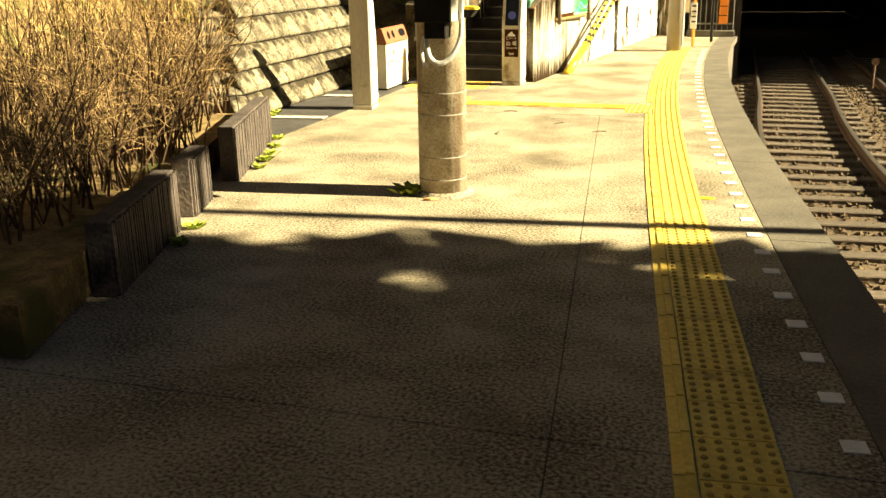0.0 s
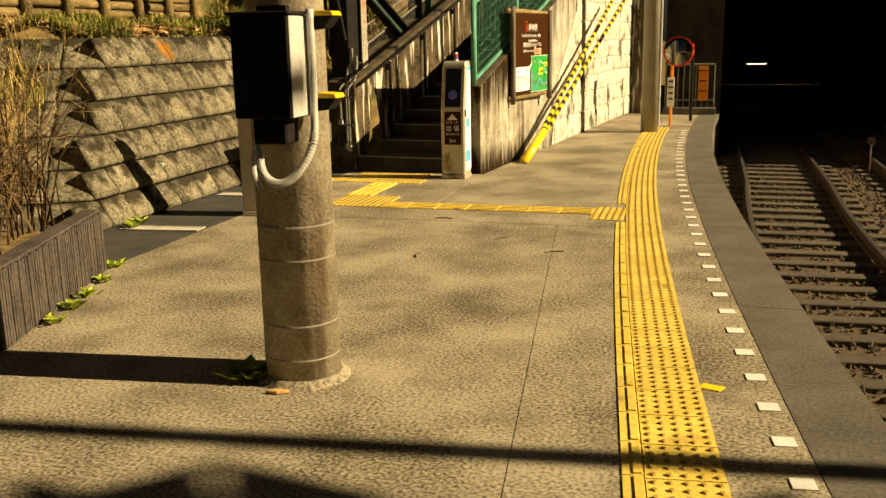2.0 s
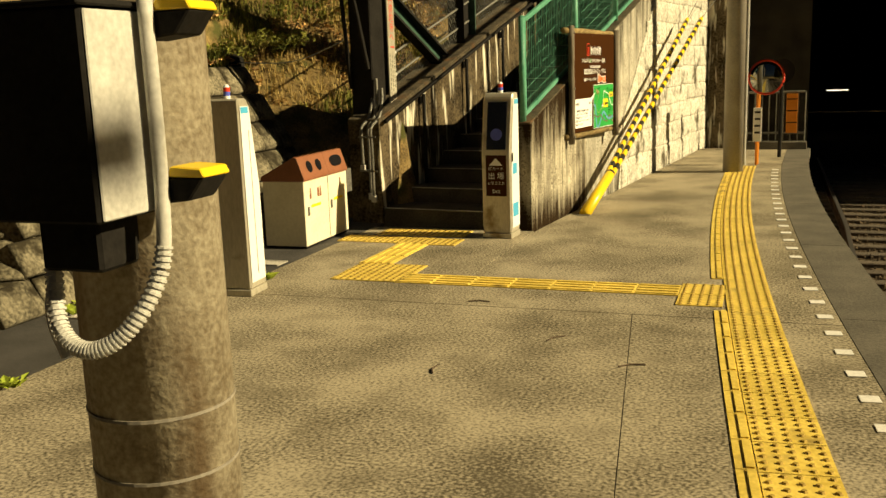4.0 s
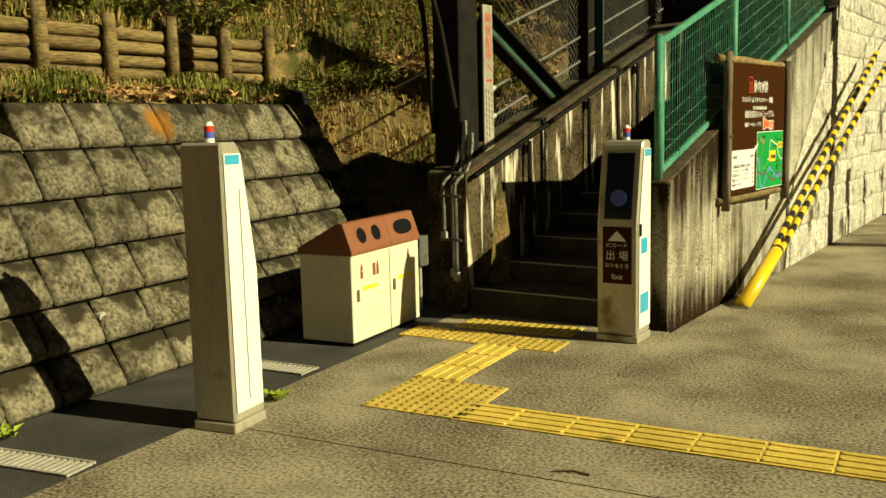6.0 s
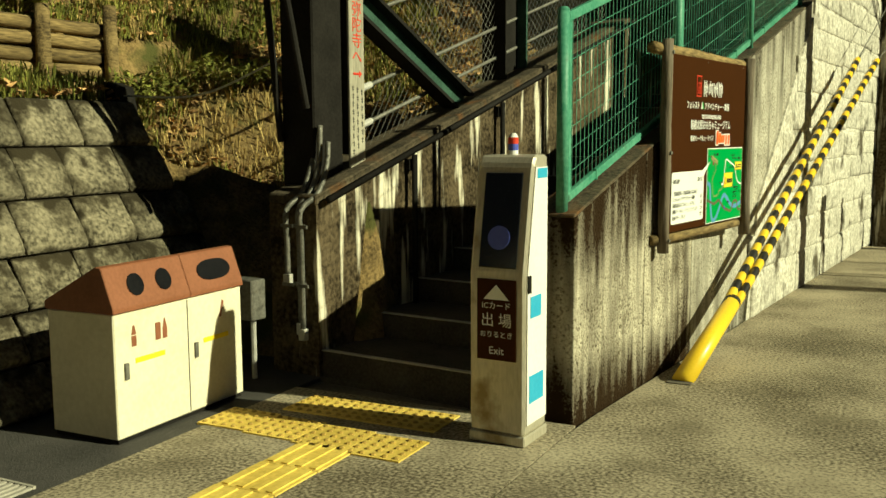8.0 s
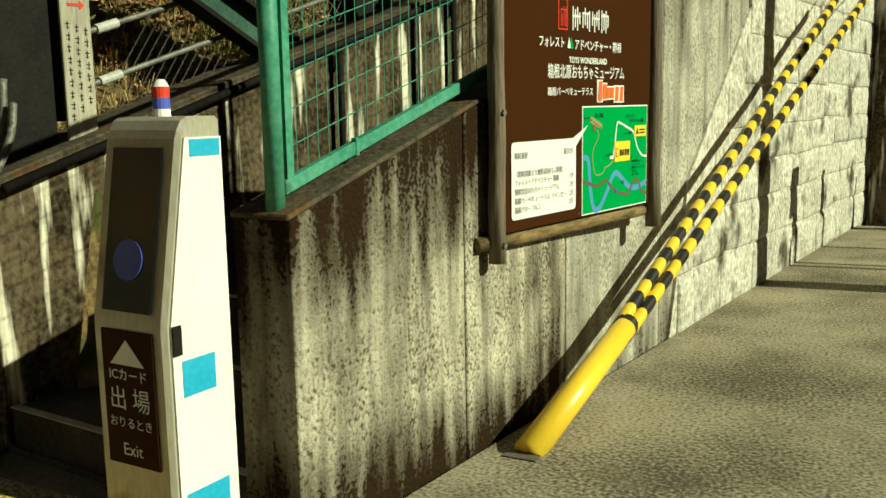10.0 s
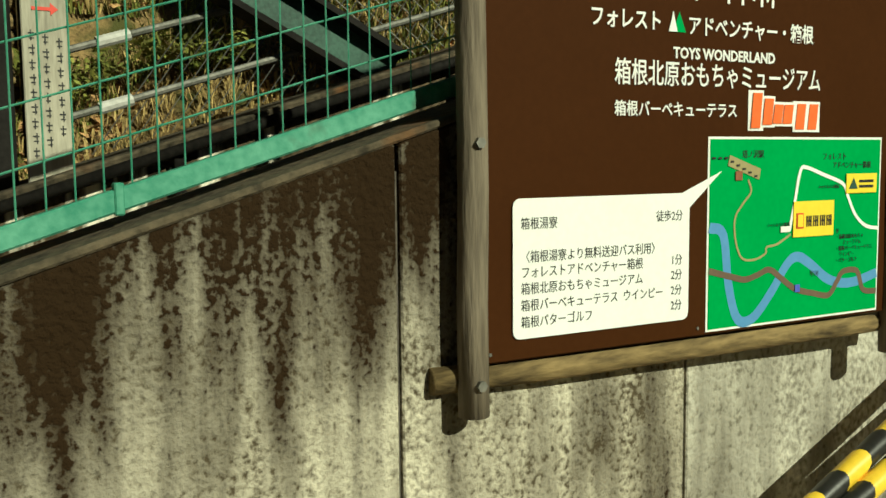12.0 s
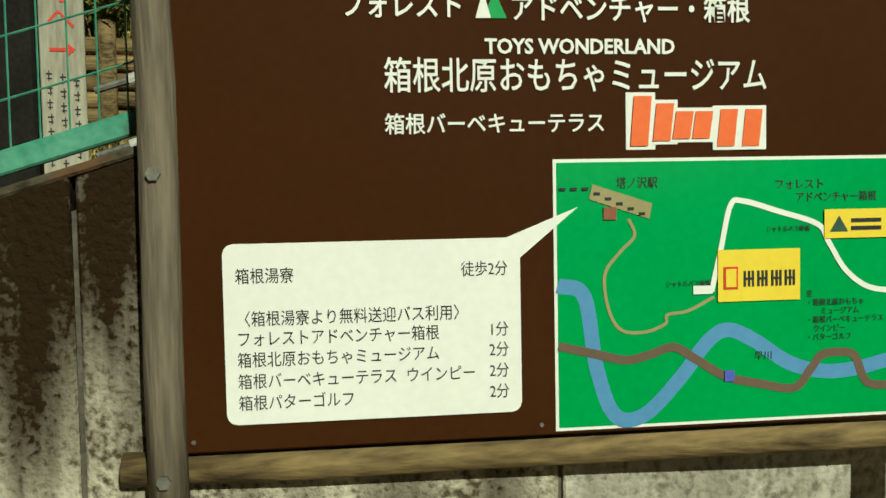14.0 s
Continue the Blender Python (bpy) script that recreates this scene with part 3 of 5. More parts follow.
# masonry stones of the pale wall: uneven courses, tight joints
kk = 0
z0 = -0.02
for k in range(13):
    hz = rr.uniform(0.2, 0.36)
    u = 3.05 + rr.uniform(0, 0.3)
    while u < 10.1:
        e = min(u + rr.uniform(0.28, 0.95), 10.15)
        top = 0.85 + (u - 3.4) * 0.92
        if z0 + 0.1 < top or u > 5.4:
            j0, j1 = rr.uniform(-.012, .03), rr.uniform(-.03, .012)
            link("stone", quad_block((0.02, u + .004, z0 + .004 + j0), (0.02, e - .004, z0 + .004 + j0 * .3), (0.02, e - .004 + rr.uniform(-.04, .02), z0 + hz - .004 + j1), (0.02, u + .004 + rr.uniform(-.02, .03), z0 + hz - .004 + j1 * .4), 0.05, (1, 0, 0), rr.uniform(0.006, 0.02), 2000 + kk, 0.0), M_MASON, wm)
            kk += 1
        u = e
    z0 += hz

# ---- tactile paving ----
def dome_tile(n, size, bars=False, bar_axis="x"):
    bm = box(-size / 2 + .0015, size / 2 - .0015, -size / 2 + .0015, size / 2 - .0015, -0.012, 0.004)
    if bars:
        for i in range(4):
            c = (i - 1.5) * size / 4
            if bar_axis == "x":
                box(-size / 2 + .012, size / 2 - .012, c - .016, c + .016, 0.004, 0.010, bm=bm)
            else:
                box(c - .016, c + .016, -size / 2 + .012, size / 2 - .012, 0.004, 0.010, bm=bm)
    else:
        for i in range(n):
            for j in range(n):
                known = set(bm.faces)
                tube([((i - (n - 1) / 2) * size / n, (j - (n - 1) / 2) * size / n, 0.004), ((i - (n - 1) / 2) * size / n, (j - (n - 1) / 2) * size / n, 0.012)], 0.016, 6, bm, 0.010)
                # raised dots take a darker yellow than their tile
                for f in set(bm.faces) - known:
                    f.material_index = 1
    return bm
def mesh_of(name, bm, material):
    me = bpy.data.meshes.new(name)
    bm.normal_update(); bm.to_mesh(me); bm.free()
    me.materials.append(material)
    me.materials.append(M_YELDOT)
    return me
me_dot, me_barx, me_bary = (mesh_of(n, b, M_YEL) for n, b in (("dot_tile", dome_tile(5, 0.3)), ("bar_tile", dome_tile(5, 0.3, True)), ("bar_tile", dome_tile(5, 0.3, True, "y"))))
def edge_bar():
    bm = box(-0.04, 0.04, -0.1485, 0.1485, -0.012, 0.003)
    box(0.002, 0.034, -0.14, 0.14, 0.003, 0.010, bm=bm)
    return bm
me_edge = mesh_of("edge_bar", edge_bar(), M_YEL)
pave = thing("tactile_paving", Matrix.Identity(4), "yellow tactile paving tiles with raised dots set in concrete", "tactile paving")
def lay(me, name, x, y, rot=0):
    ob = new(name, me)
    ob.matrix_basis = pose(x, y, 0.003, 0, 0, rot)
    ob.parent = pave
y = 1.17 - 0.305 * 12
while y < 17.2:
    a = -slope_at(y)
    lay(me_dot, "dot_tile", edge(y) - 0.73 - 0.15, y, a)
    if not 8.85 < y < 9.65:
        lay(me_edge, "edge_bar", edge(y) - 0.73 - 0.345, y, a)
    y += 0.302
for i in range(7):
    lay(me_barx, "bar_tile", 0.05 - i * 0.301, 9.33 - i * 0.0, 0)
for j in range(2):
    lay(me_dot, "dot_tile", edge(9.2) - 0.73 - 0.46, 9.08 + j * 0.31, 0)
    for i in range(2):
        lay(me_dot, "dot_tile", -2.30 + i * 0.301, 9.34 + j * 0.301, 0)
for i in range(3):
    lay(me_bary, "bar_tile", -2.32 + i * 0.004, 9.95 + i * 0.301 - 0.005, 0)
for i in range(4):
    lay(me_dot, "dot_tile", -2.06 - i * 0.3, 10.80 + i * 0.02, 0)
    if i:
        lay(me_dot, "dot_tile", -2.06 - i * 0.3 + 0.25, 11.24, 0)
mark = None
for i in range(44):
    y = 0.95 + i * 0.4 if i < 6 else 0.95 + 2.4 + (i - 6) * 0.365
    m = pose(edge(y) - 0.455, y, 0.0035, 0, 0, -slope_at(y))
    if mark is None:
        mark = tagged(link("edge_marker", box(-0.045, 0.045, -0.045, 0.045, -0.004, 0.002), M_WHITE, m=m), "small white square painted on the platform edge", "marking", "row of edge markers")
    else:
        copy_thing(mark, m)
tagged(link("boarding_mark", prism([(-.07, -.02), (.02, -.05), (.05, .01), (-.05, .04)], 0, 0.004, "z"), M_MAPYEL, m=pose(1.27, 5.0, 0.001)), "worn yellow boarding mark painted on concrete", "marking")

# drain gratings
gr = None
for x, y, a in ((-3.47, 7.86, 6), (-3.5, 9.66, 0)):
    t = thing("drain_grating", pose(x, y, 0.0, 0, 0, a), "pale slotted drain grating set in dark asphalt", "grating", "drain gratings")
    link("rim", box(-0.38, 0.38, -0.09, -0.075, -.02, .008), M_GRATE, t); link("rim", box(-0.38, 0.38, 0.075, 0.09, -.02, .008), M_GRATE, t)
    for i in range(20):
        link("slat", box(-0.375 + i * 0.0385, -0.355 + i * 0.0385, -0.075, 0.075, -.02, .006), M_GRATE, t)

# ---- near concrete pole with its control box ----
pole = thing("utility_pole", pose(-0.70, 4.73, 0), "round concrete pole with cracked bands standing on the platform", "pole")
link("shaft", tube([(0, 0, 0), (0, 0, 3), (0, 0, 7.5)], 0.184, 36, None, 0.172), M_POLE, pole, smooth=True)
for z in (0.13, 0.30, 0.62, 0.78):
    link("band", tube([(0, 0, z), (0, 0, z + 0.008)], 0.1855, 36), M_POLE2, pole)
link("grout_ring", tube([(0, 0, 0), (0, 0, 0.035)], 0.235, 24, None, 0.195), M_CONC, pole)
cb = thing("control_box", pose(-0.72, 4.43, 1.28), "dark grey steel control box strapped to a concrete pole", "control box")
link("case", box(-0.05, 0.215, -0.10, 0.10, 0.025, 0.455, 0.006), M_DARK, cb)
# sunlight on the case's +x side, put in as a paler sheet
link("side_panel", box(0.216, 0.222, -0.092, 0.092, 0.03, 0.45, 0.003), M_CONDUIT, cb, "sunlit side drawn as a pale grey panel")
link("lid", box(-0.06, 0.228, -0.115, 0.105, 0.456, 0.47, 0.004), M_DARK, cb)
link("mount", box(-0.02, 0.12, 0.101, 0.14, -0.06, 0.50), M_DARK, cb)
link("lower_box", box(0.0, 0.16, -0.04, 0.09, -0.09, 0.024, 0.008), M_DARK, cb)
for z in (0.07, 0.42):
    w = thing("cable_clamp", pose(-0.455, 4.56, 1.28 + z), "yellow and black cable clamp on a concrete pole", "clamp", "clamps on the pole")
    link("jaw", prism([(-.05, -.03), (.04, -.02), (.08, .03), (-.02, .03)], -.05, .05, "y", .004), M_DARK, w)
    link("cap", prism([(-.015, .031), (.085, .031), (.075, .05), (.0, .055)], -.052, .052, "y", .003), M_GYEL, w, "yellow cap")
hose = thing("flexible_conduit", Matrix.Identity(4), "pale ribbed flexible conduit looping below a control box", "conduit")
hp = arc_bend([(-0.475, 4.50, 1.76), (-0.475, 4.50, 1.35), (-0.483, 4.48, 1.18), (-0.535, 4.42, 1.06), (-0.61, 4.38, 1.02), (-0.68, 4.38, 1.07), (-0.715, 4.42, 1.20)], 10)
link("hose", tube(hp, 0.017, 10), M_CONDUIT, hose, smooth=True)
for i in range(16, len(hp) - 1):
    link("rib", tube([hp[i], hp[i] + (hp[i + 1] - hp[i]) * 0.4], 0.0205, 10), M_CONDUIT, hose)
link("tail", tube(arc_bend([(-0.74, 4.46, 1.2), (-0.755, 4.44, 1.08), (-0.725, 4.44, 0.98)], 6), 0.014, 8), M_CONDUIT, hose)

fp = thing("platform_pole", pose(0.275, 16.62, 0), "tall grey concrete pole at the platform wall", "pole")
link("shaft", tube([(0, 0, 0), (0, 0, 7)], 0.14, 28, None, 0.12), M_POLE2, fp, smooth=True)
link("cable_pipe", tube([(0.15, -0.02, 0.1), (0.15, -0.02, 4)], 0.02, 8), M_CONDUIT, fp)

# ---- card reader gates ----
def gate(m, label, front_text, w=0.14, dp=0.25, hs=1.0, lit=1):
    t = thing("card_reader_gate", m, label, "ticket gate", "card reader gates")
    H = 1.345 * hs
    prof = [(0, 0.05), (0, 0.80), (0.09, H - .045), (0.12, H), (dp, H), (dp, 0.05)]
    link("body", prism(prof, -w, w, "x", 0.012), M_STEEL, t)
    link("base", box(-w - .004, w + .004, -.005, dp + .01, 0, 0.05, .006), M_STEEL, t)
    # sunward steel side: the sun's glare is put in as a white panel
    link("side_panel", prism([(0.02, .10), (0.02, .80), (0.105, H - .055), (dp - .012, H - .055), (dp - .012, .10)], lit * (w + .006) if lit < 0 else w + .001, -w - .001 if lit < 0 else w + .006, "x"), M_GWHITE, t, "sunlit steel side drawn as a white panel")
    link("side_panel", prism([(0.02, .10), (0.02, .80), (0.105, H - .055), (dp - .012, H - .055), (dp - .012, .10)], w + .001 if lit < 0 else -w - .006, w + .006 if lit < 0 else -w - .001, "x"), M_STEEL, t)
    link("sticker", box(min(lit * (w + .0065), lit * (w + .008)), max(lit * (w + .0065), lit * (w + .008)), 0.12, dp - .02, H - .105, H - .06), M_BLUE, t, "blue sticker")
    if front_text:
        link("sticker", box(w + .0065, w + .008, 0.05, 0.17, 0.60, 0.70), M_BLUE, t, "blue sticker")
        link("sticker", box(w + .0065, w + .008, 0.04, 0.2, 0.20, 0.33), M_BLUE, t, "blue sticker")
        link("lock", box(w + .0065, w + .012, 0.02, 0.05, 0.72, 0.80), M_DARK, t)
    else:
        link("seam", box(-w - .009, -w - .0065, 0.13, 0.134, 0.15, 1.2), M_GALV, t)
    tilt = math.degrees(math.atan2(0.09, H - 0.845))
    P = pose(0, 0.0, 0.80, -tilt, 0, 0)
    reader = link("reader", box(-0.095, 0.095, -0.008, -0.001, 0.03, 0.47, 0.003), M_BLACK, t, "black glass card reader", P)
    ring = tube([(0, -0.009, 0.17), (0, -0.013, 0.17)], 0.055, 24)
    link("reader_mark", ring, M_BLUE2, reader, "round blue reader mark")
    plate = link("sign_plate", box(-0.10, 0.10, -0.006, -0.001, 0.40, 0.78, 0.002), M_BROWN, t, "brown sign plate")
    link("arrow", prism([(-0.065, 0.685), (0.065, 0.685), (0, 0.755)], -0.009, -0.007, "y"), M_PANEL, plate)
    F = pose(0, -0.0075, 0, 90, 0, 0)
    for body, z, s in (("ICカード", 0.655, 0.038), ("出 場", 0.585, 0.07), ("おりるとき", 0.52, 0.034), ("Exit", 0.445, 0.05)):
        text(body, s, M_PANEL, pose(0, -0.0075, z, 90, 0, 0), plate, align="CENTER")
    link("lamp_base", disc(0.024, 0.02, 16, at=(0, 0.17, H)), M_PANEL, t)
    link("lamp_blue", disc(0.024, 0.03, 16, at=(0, 0.17, H + .02)), M_BLUE2, t, "blue lamp segment")
    link("lamp_red", disc(0.024, 0.03, 16, at=(0, 0.17, H + .05)), M_RED, t, "red lamp segment")
    link("lamp_cap", disc(0.024, 0.02, 16, None, 0.012, at=(0, 0.17, H + .08)), M_PANEL, t)
    return t
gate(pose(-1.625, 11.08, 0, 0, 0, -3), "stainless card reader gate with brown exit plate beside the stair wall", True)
gate(pose(-2.905, 8.80, 0, 0, 0, 180 + 4), "stainless card reader gate with sun-whitened side, standing alone on the platform", False, 0.122, 0.25, 1.06, -1)

# ---- recycling bin ----
bn = thing("recycling_bin", pose(-3.21, 10.29, 0, 0, 0, 1.0), "cream recycling bin with brown slanted lid and round holes", "bin")
link("body", box(-0.42, 0, 0, 0.94, 0.02, 0.62, 0.006), M_BIN, bn)
link("plinth", box(-0.41, -0.01, 0.01, 0.93, 0, 0.02), M_DARK, bn)
def lid_half(y0, y1):
    bm = prism([(-0.43, 0.621), (0.012, 0.621), (0.012, 0.645), (-0.055, 0.835), (-0.09, 0.84), (-0.43, 0.66)], y0, y1, "y", 0.004)
    return bm
lid_a = link("lid", lid_half(-0.008, 0.52), M_BINTOP, bn, "brown lid with two round holes")
lid_b = link("lid", lid_half(0.523, 0.948), M_BINTOP, bn, "brown lid with a long slot")
lt = math.degrees(math.atan2(0.067, 0.19))
LP = pose(0.013, 0, 0.645, 0, -lt, 0)
def hole(yc, zc, ry, rz, n=28):
    bm = bmesh.new()
    vs = [bm.verts.new((0.0015, yc + ry * math.copysign(abs(math.cos(a)) ** 0.7, math.cos(a)) if ry > rz * 1.3 else yc + ry * math.cos(a), zc + rz * math.sin(a))) for a in (math.tau * k / n for k in range(n))]
    bm.faces.new(vs)
    r = bmesh.ops.extrude_face_region(bm, geom=bm.faces[:])
    bmesh.ops.translate(bm, vec=(0.003, 0, 0), verts=[v for v in r["geom"] if isinstance(v, bmesh.types.BMVert)])
    return bm
for yc, ry in ((0.17, 0.052), (0.36, 0.052), (0.74, 0.13)):
    link("hole", hole(yc, 0.10, ry, 0.055), M_BLACK, lid_b if yc > 0.5 else lid_a, "dark opening", LP)
link("door_seam", box(0.0005, 0.003, 0.50, 0.504, 0.03, 0.61), M_DARK, bn)
for y0 in (0.13, 0.62):
    link("label_strip", box(0.0005, 0.003, y0, y0 + 0.2, 0.365, 0.39), M_MAPYEL, bn)
    link("door_handle", box(0.0005, 0.012, y0 - 0.075, y0 - 0.05, 0.30, 0.38, 0.002), M_GALV, bn)
link("bottle_icon", box(0.0005, 0.003, 0.11, 0.14, 0.45, 0.50), M_BINTOP, bn); link("bottle_icon", prism([(0.11, .505), (0.14, .505), (0.13, .55), (0.12, .55)], .0005, .003, "x"), M_BINTOP, bn)
link("can_icon", box(0.0005, 0.003, 0.27, 0.305, 0.45, 0.535), M_BINTOP, bn); link("bottle_icon", prism([(0.32, .45), (0.35, .45), (0.35, .50), (.337, .55), (.332, .55), (.32, .50)], .0005, .003, "x"), M_BINTOP, bn)
link("tidy_icon", prism([(0.75, .48), (0.765, .48), (0.79, .56), (0.775, .57)], .0005, .003, "x"), M_BINTOP, bn)

# ---- notice board on the stair wall ----
nb = thing("notice_board", S @ pose(0.06, 1.2, 0, 0, 0, -3.5) @ pose(0, -1.2, 0), "brown guide board with green map in a log frame", "notice board")
link("board", box(-0.02, 0, 1.10, 2.47, 0.855, 1.90, 0.003), M_BROWN, nb)
def log(a, b, r, name="log", mm=None, seed=0):
    q = random.Random(seed)
    A, B = Vector(a), Vector(b)
    pts = [A + (B - A) * k / 5 + Vector((q.uniform(-1, 1), q.uniform(-1, 1), q.uniform(-1, 1))) * r * 0.12 for k in range(6)]
    return link(name, tube(pts, r, 14, None, r * 0.94), mm or M_LOG, nb, smooth=True)
log((0.005, 1.10, 0.745), (0.005, 1.10, 1.97), 0.034, "post", seed=1)
log((0.005, 2.50, 0.74), (0.005, 2.50, 1.95), 0.04, "post", seed=2)
log((-0.035, 1.02, 0.825), (-0.035, 2.58, 0.815), 0.03, "rail", M_LOGH, seed=3)
log((-0.035, 0.99, 1.925), (-0.035, 2.58, 1.905), 0.035, "rail", M_LOGH, seed=4)
for u in (1.10, 2.50):
    for z in (0.82, 1.33, 1.90):
        link("bolt", tube([(0.034, u, z), (0.045, u, z)], 0.012, 6), M_GALV, nb)
for u in (1.145, 1.75, 2.4):
    for z in (0.875, 1.88):
        link("screw", tube([(0.0, u, z), (0.003, u, z)], 0.004, 8), M_GALV, nb)
AFF = [1, 0, 1, 0]   # stretch and shift of the printed layout along and up the board
def flat(name, pts, mm, x=0.001, label=""):
    pts = [(p[0] * AFF[0] + AFF[1], p[1] * AFF[2] + AFF[3]) for p in pts]
    bm = bmesh.new()
    f = bm.faces.new([bm.verts.new((x, p[0], p[1])) for p in pts])
    r = bmesh.ops.extrude_face_region(bm, geom=[f])
    bmesh.ops.translate(bm, vec=(0.0012, 0, 0), verts=[v for v in r["geom"] if isinstance(v, bmesh.types.BMVert)])
    bmesh.ops.recalc_face_normals(bm, faces=bm.faces)
    return link(name, bm, mm, nb, label)
def band_line(name, pts, w, mm, x):
    pp = arc_bend([(p[0] * AFF[0] + AFF[1], p[1] * AFF[2] + AFF[3], 0) for p in pts], 8)
    a, b = [], []
    for i, p in enumerate(pp):
        d = (pp[min(i + 1, len(pp) - 1)] - pp[max(i - 1, 0)]).normalized()
        a.append((p.x - d.y * w / 2, p.y + d.x * w / 2)); b.append((p.x + d.y * w / 2, p.y - d.x * w / 2))
    bm = bmesh.new()
    va = [bm.verts.new((x, *p)) for p in a]; vb = [bm.verts.new((x, *p)) for p in b]
    for i in range(len(va) - 1):
        bm.faces.new((va[i], va[i + 1], vb[i + 1], vb[i]))
    return link(name, bm, mm, nb)
def rect(u0, u1, z0, z1):
    return [(u0, z0), (u1, z0), (u1, z1), (u0, z1)]
def T(body, u, z, size, mm, align="LEFT", sx=1.0, bold=0.0, x=0.0025):
    return text(body, size, mm, pose(x, u * AFF[0] + AFF[1], z * AFF[2] + AFF[3], 90, 0, 90), nb, align=align, sx=sx * AFF[0], bold=bold)
# speech panel
cr = 0.018
sp_pts = [(1.202 + cr - cr * math.cos(a), 0.902 + cr - cr * math.sin(a)) for a in (0, .5, 1.0, 1.57)] + [(1.714 - cr + cr * math.sin(a), 0.902 + cr - cr * math.cos(a)) for a in (0, .5, 1.0, 1.57)] + [(1.714, 1.175), (1.82, 1.262), (1.69, 1.211)] + [(1.202 + cr - cr * math.sin(a), 1.211 - cr + cr * math.cos(a)) for a in (0, .5, 1.0, 1.57)]
flat("speech_panel", sp_pts, M_PANEL, 0.004, "white panel with walking times")
for body, z, right in (("箱根湯寮", 1.154, "徒歩2分"), ("〈箱根湯寮より無料送迎バス利用〉", 1.081, ""), ("フォレストアドベンチャー箱根", 1.047, "1分"), ("箱根北原おもちゃミュージアム", 1.011, "2分"), ("箱根バーベキューテラス  ウインピー", 0.974, "2分"), ("箱根パターゴルフ", 0.937, "2分")):
    T(body, 1.222, z, 0.0285, M_INK, x=0.0058, sx=0.87)
    if right:
        T(right, 1.692, z + 0.002, 0.0285, M_INK, "RIGHT", x=0.0058, sx=0.84)
# map
AFF[:] = [1.035, 1.776 - 1.774 * 1.035 + 0.006, 1.022, 0.868 - 0.888 * 1.022]
flat("map_border", rect(1.768, 2.402, 0.882, 1.356), M_PANEL, 0.0008)
flat("map_panel", rect(1.774, 2.396, 0.888, 1.35), M_MAP, 0.0022, "green printed map")
band_line("river", [(1.774, 1.138), (1.82, 1.117), (1.841, 0.991), (1.873, 0.906), (1.926, 0.904), (1.99, 0.965), (2.043, 1.031), (2.081, 1.049), (2.129, 1.028), (2.193, 0.986), (2.256, 0.968), (2.32, 0.97), (2.396, 0.987)], 0.027, M_RIVER, 0.0038)
band_line("road", [(1.774, 1.032), (1.841, 1.015), (1.894, 1.003), (1.937, 1.011), (1.98, 1.022), (2.022, 0.998), (2.075, 0.966), (2.139, 0.95), (2.203, 0.94), (2.235, 0.974), (2.256, 0.998), (2.299, 1.001), (2.32, 0.99), (2.342, 0.944), (2.396, 0.936)], 0.016, M_ROADP, 0.0044)
band_line("footpath", [(1.9, 1.251), (1.91, 1.221), (1.884, 1.193), (1.857, 1.155), (1.862, 1.097), (1.884, 1.057), (1.926, 1.051), (1.964, 1.064), (1.969, 1.08), (2.006, 1.086), (2.054, 1.109)], 0.006, M_PATHP, 0.0048)
band_line("road_white", [(2.049, 1.119), (2.067, 1.197), (2.084, 1.27), (2.107, 1.278), (2.171, 1.259), (2.246, 1.234), (2.267, 1.202), (2.299, 1.151), (2.342, 1.119), (2.396, 1.109)], 0.010, M_PANEL, 0.0052)
flat("station_mark", [(1.836, 1.312), (1.942, 1.277), (1.937, 1.25), (1.83, 1.286)], M_PATHP, 0.0042)
for i in range(8):
    flat("line_dash", rect(1.778 + i * 0.02, 1.789 + i * 0.02, 1.302 - max(0, i - 2) * 0.009, 1.307 - max(0, i - 2) * 0.009), M_INK, 0.0056)
flat("station_house", rect(1.855, 1.878, 1.25, 1.272), M_BINTOP, 0.0056)
flat("bus_stop", rect(2.015, 2.05, 1.115, 1.13), M_PANEL, 0.006)
flat("inn_mark", rect(2.06, 2.212, 1.10, 1.192), M_MAPYEL, 0.0062, "yellow map label")
for u in (2.117, 2.142, 2.168, 2.193):
    flat("label_bar", rect(u - .010, u - .006, 1.126, 1.154), M_INK, 0.0076); flat("label_bar", rect(u - .002, u + .002, 1.126, 1.154), M_INK, 0.0076); flat("label_bar", rect(u + .005, u + .009, 1.126, 1.154), M_INK, 0.0076); flat("label_bar", rect(u - .010, u + .009, 1.138, 1.142), M_INK, 0.0078)
flat("label_frame", rect(2.07, 2.096, 1.122, 1.162), M_RED, 0.0076); flat("label_fill", rect(2.0735, 2.0925, 1.126, 1.158), M_MAPYEL, 0.009)
flat("park_mark", rect(2.258, 2.38, 1.208, 1.26), M_MAPYEL, 0.0062, "yellow map label")
flat("park_peak", [(2.268, 1.22), (2.302, 1.22), (2.285, 1.248)], M_DGREEN, 0.0076)
for z in (1.222, 1.236):
    flat("label_bar", rect(2.308, 2.365, z, z + .007), M_INK, 0.0076)
flat("route_number", rect(2.072, 2.09, 0.957, 0.977), M_BLUE2, 0.006)
T("塔ノ沢駅", 1.878, 1.312, 0.022, M_INK, x=0.0045, sx=0.85); T("早川", 2.128, 1.0, 0.017, M_INK, x=0.0045)
T("フォレスト", 2.165, 1.305, 0.021, M_INK, x=0.0045, sx=0.9); T("アドベンチャー箱根", 2.205, 1.282, 0.02, M_INK, x=0.0045, sx=0.85)
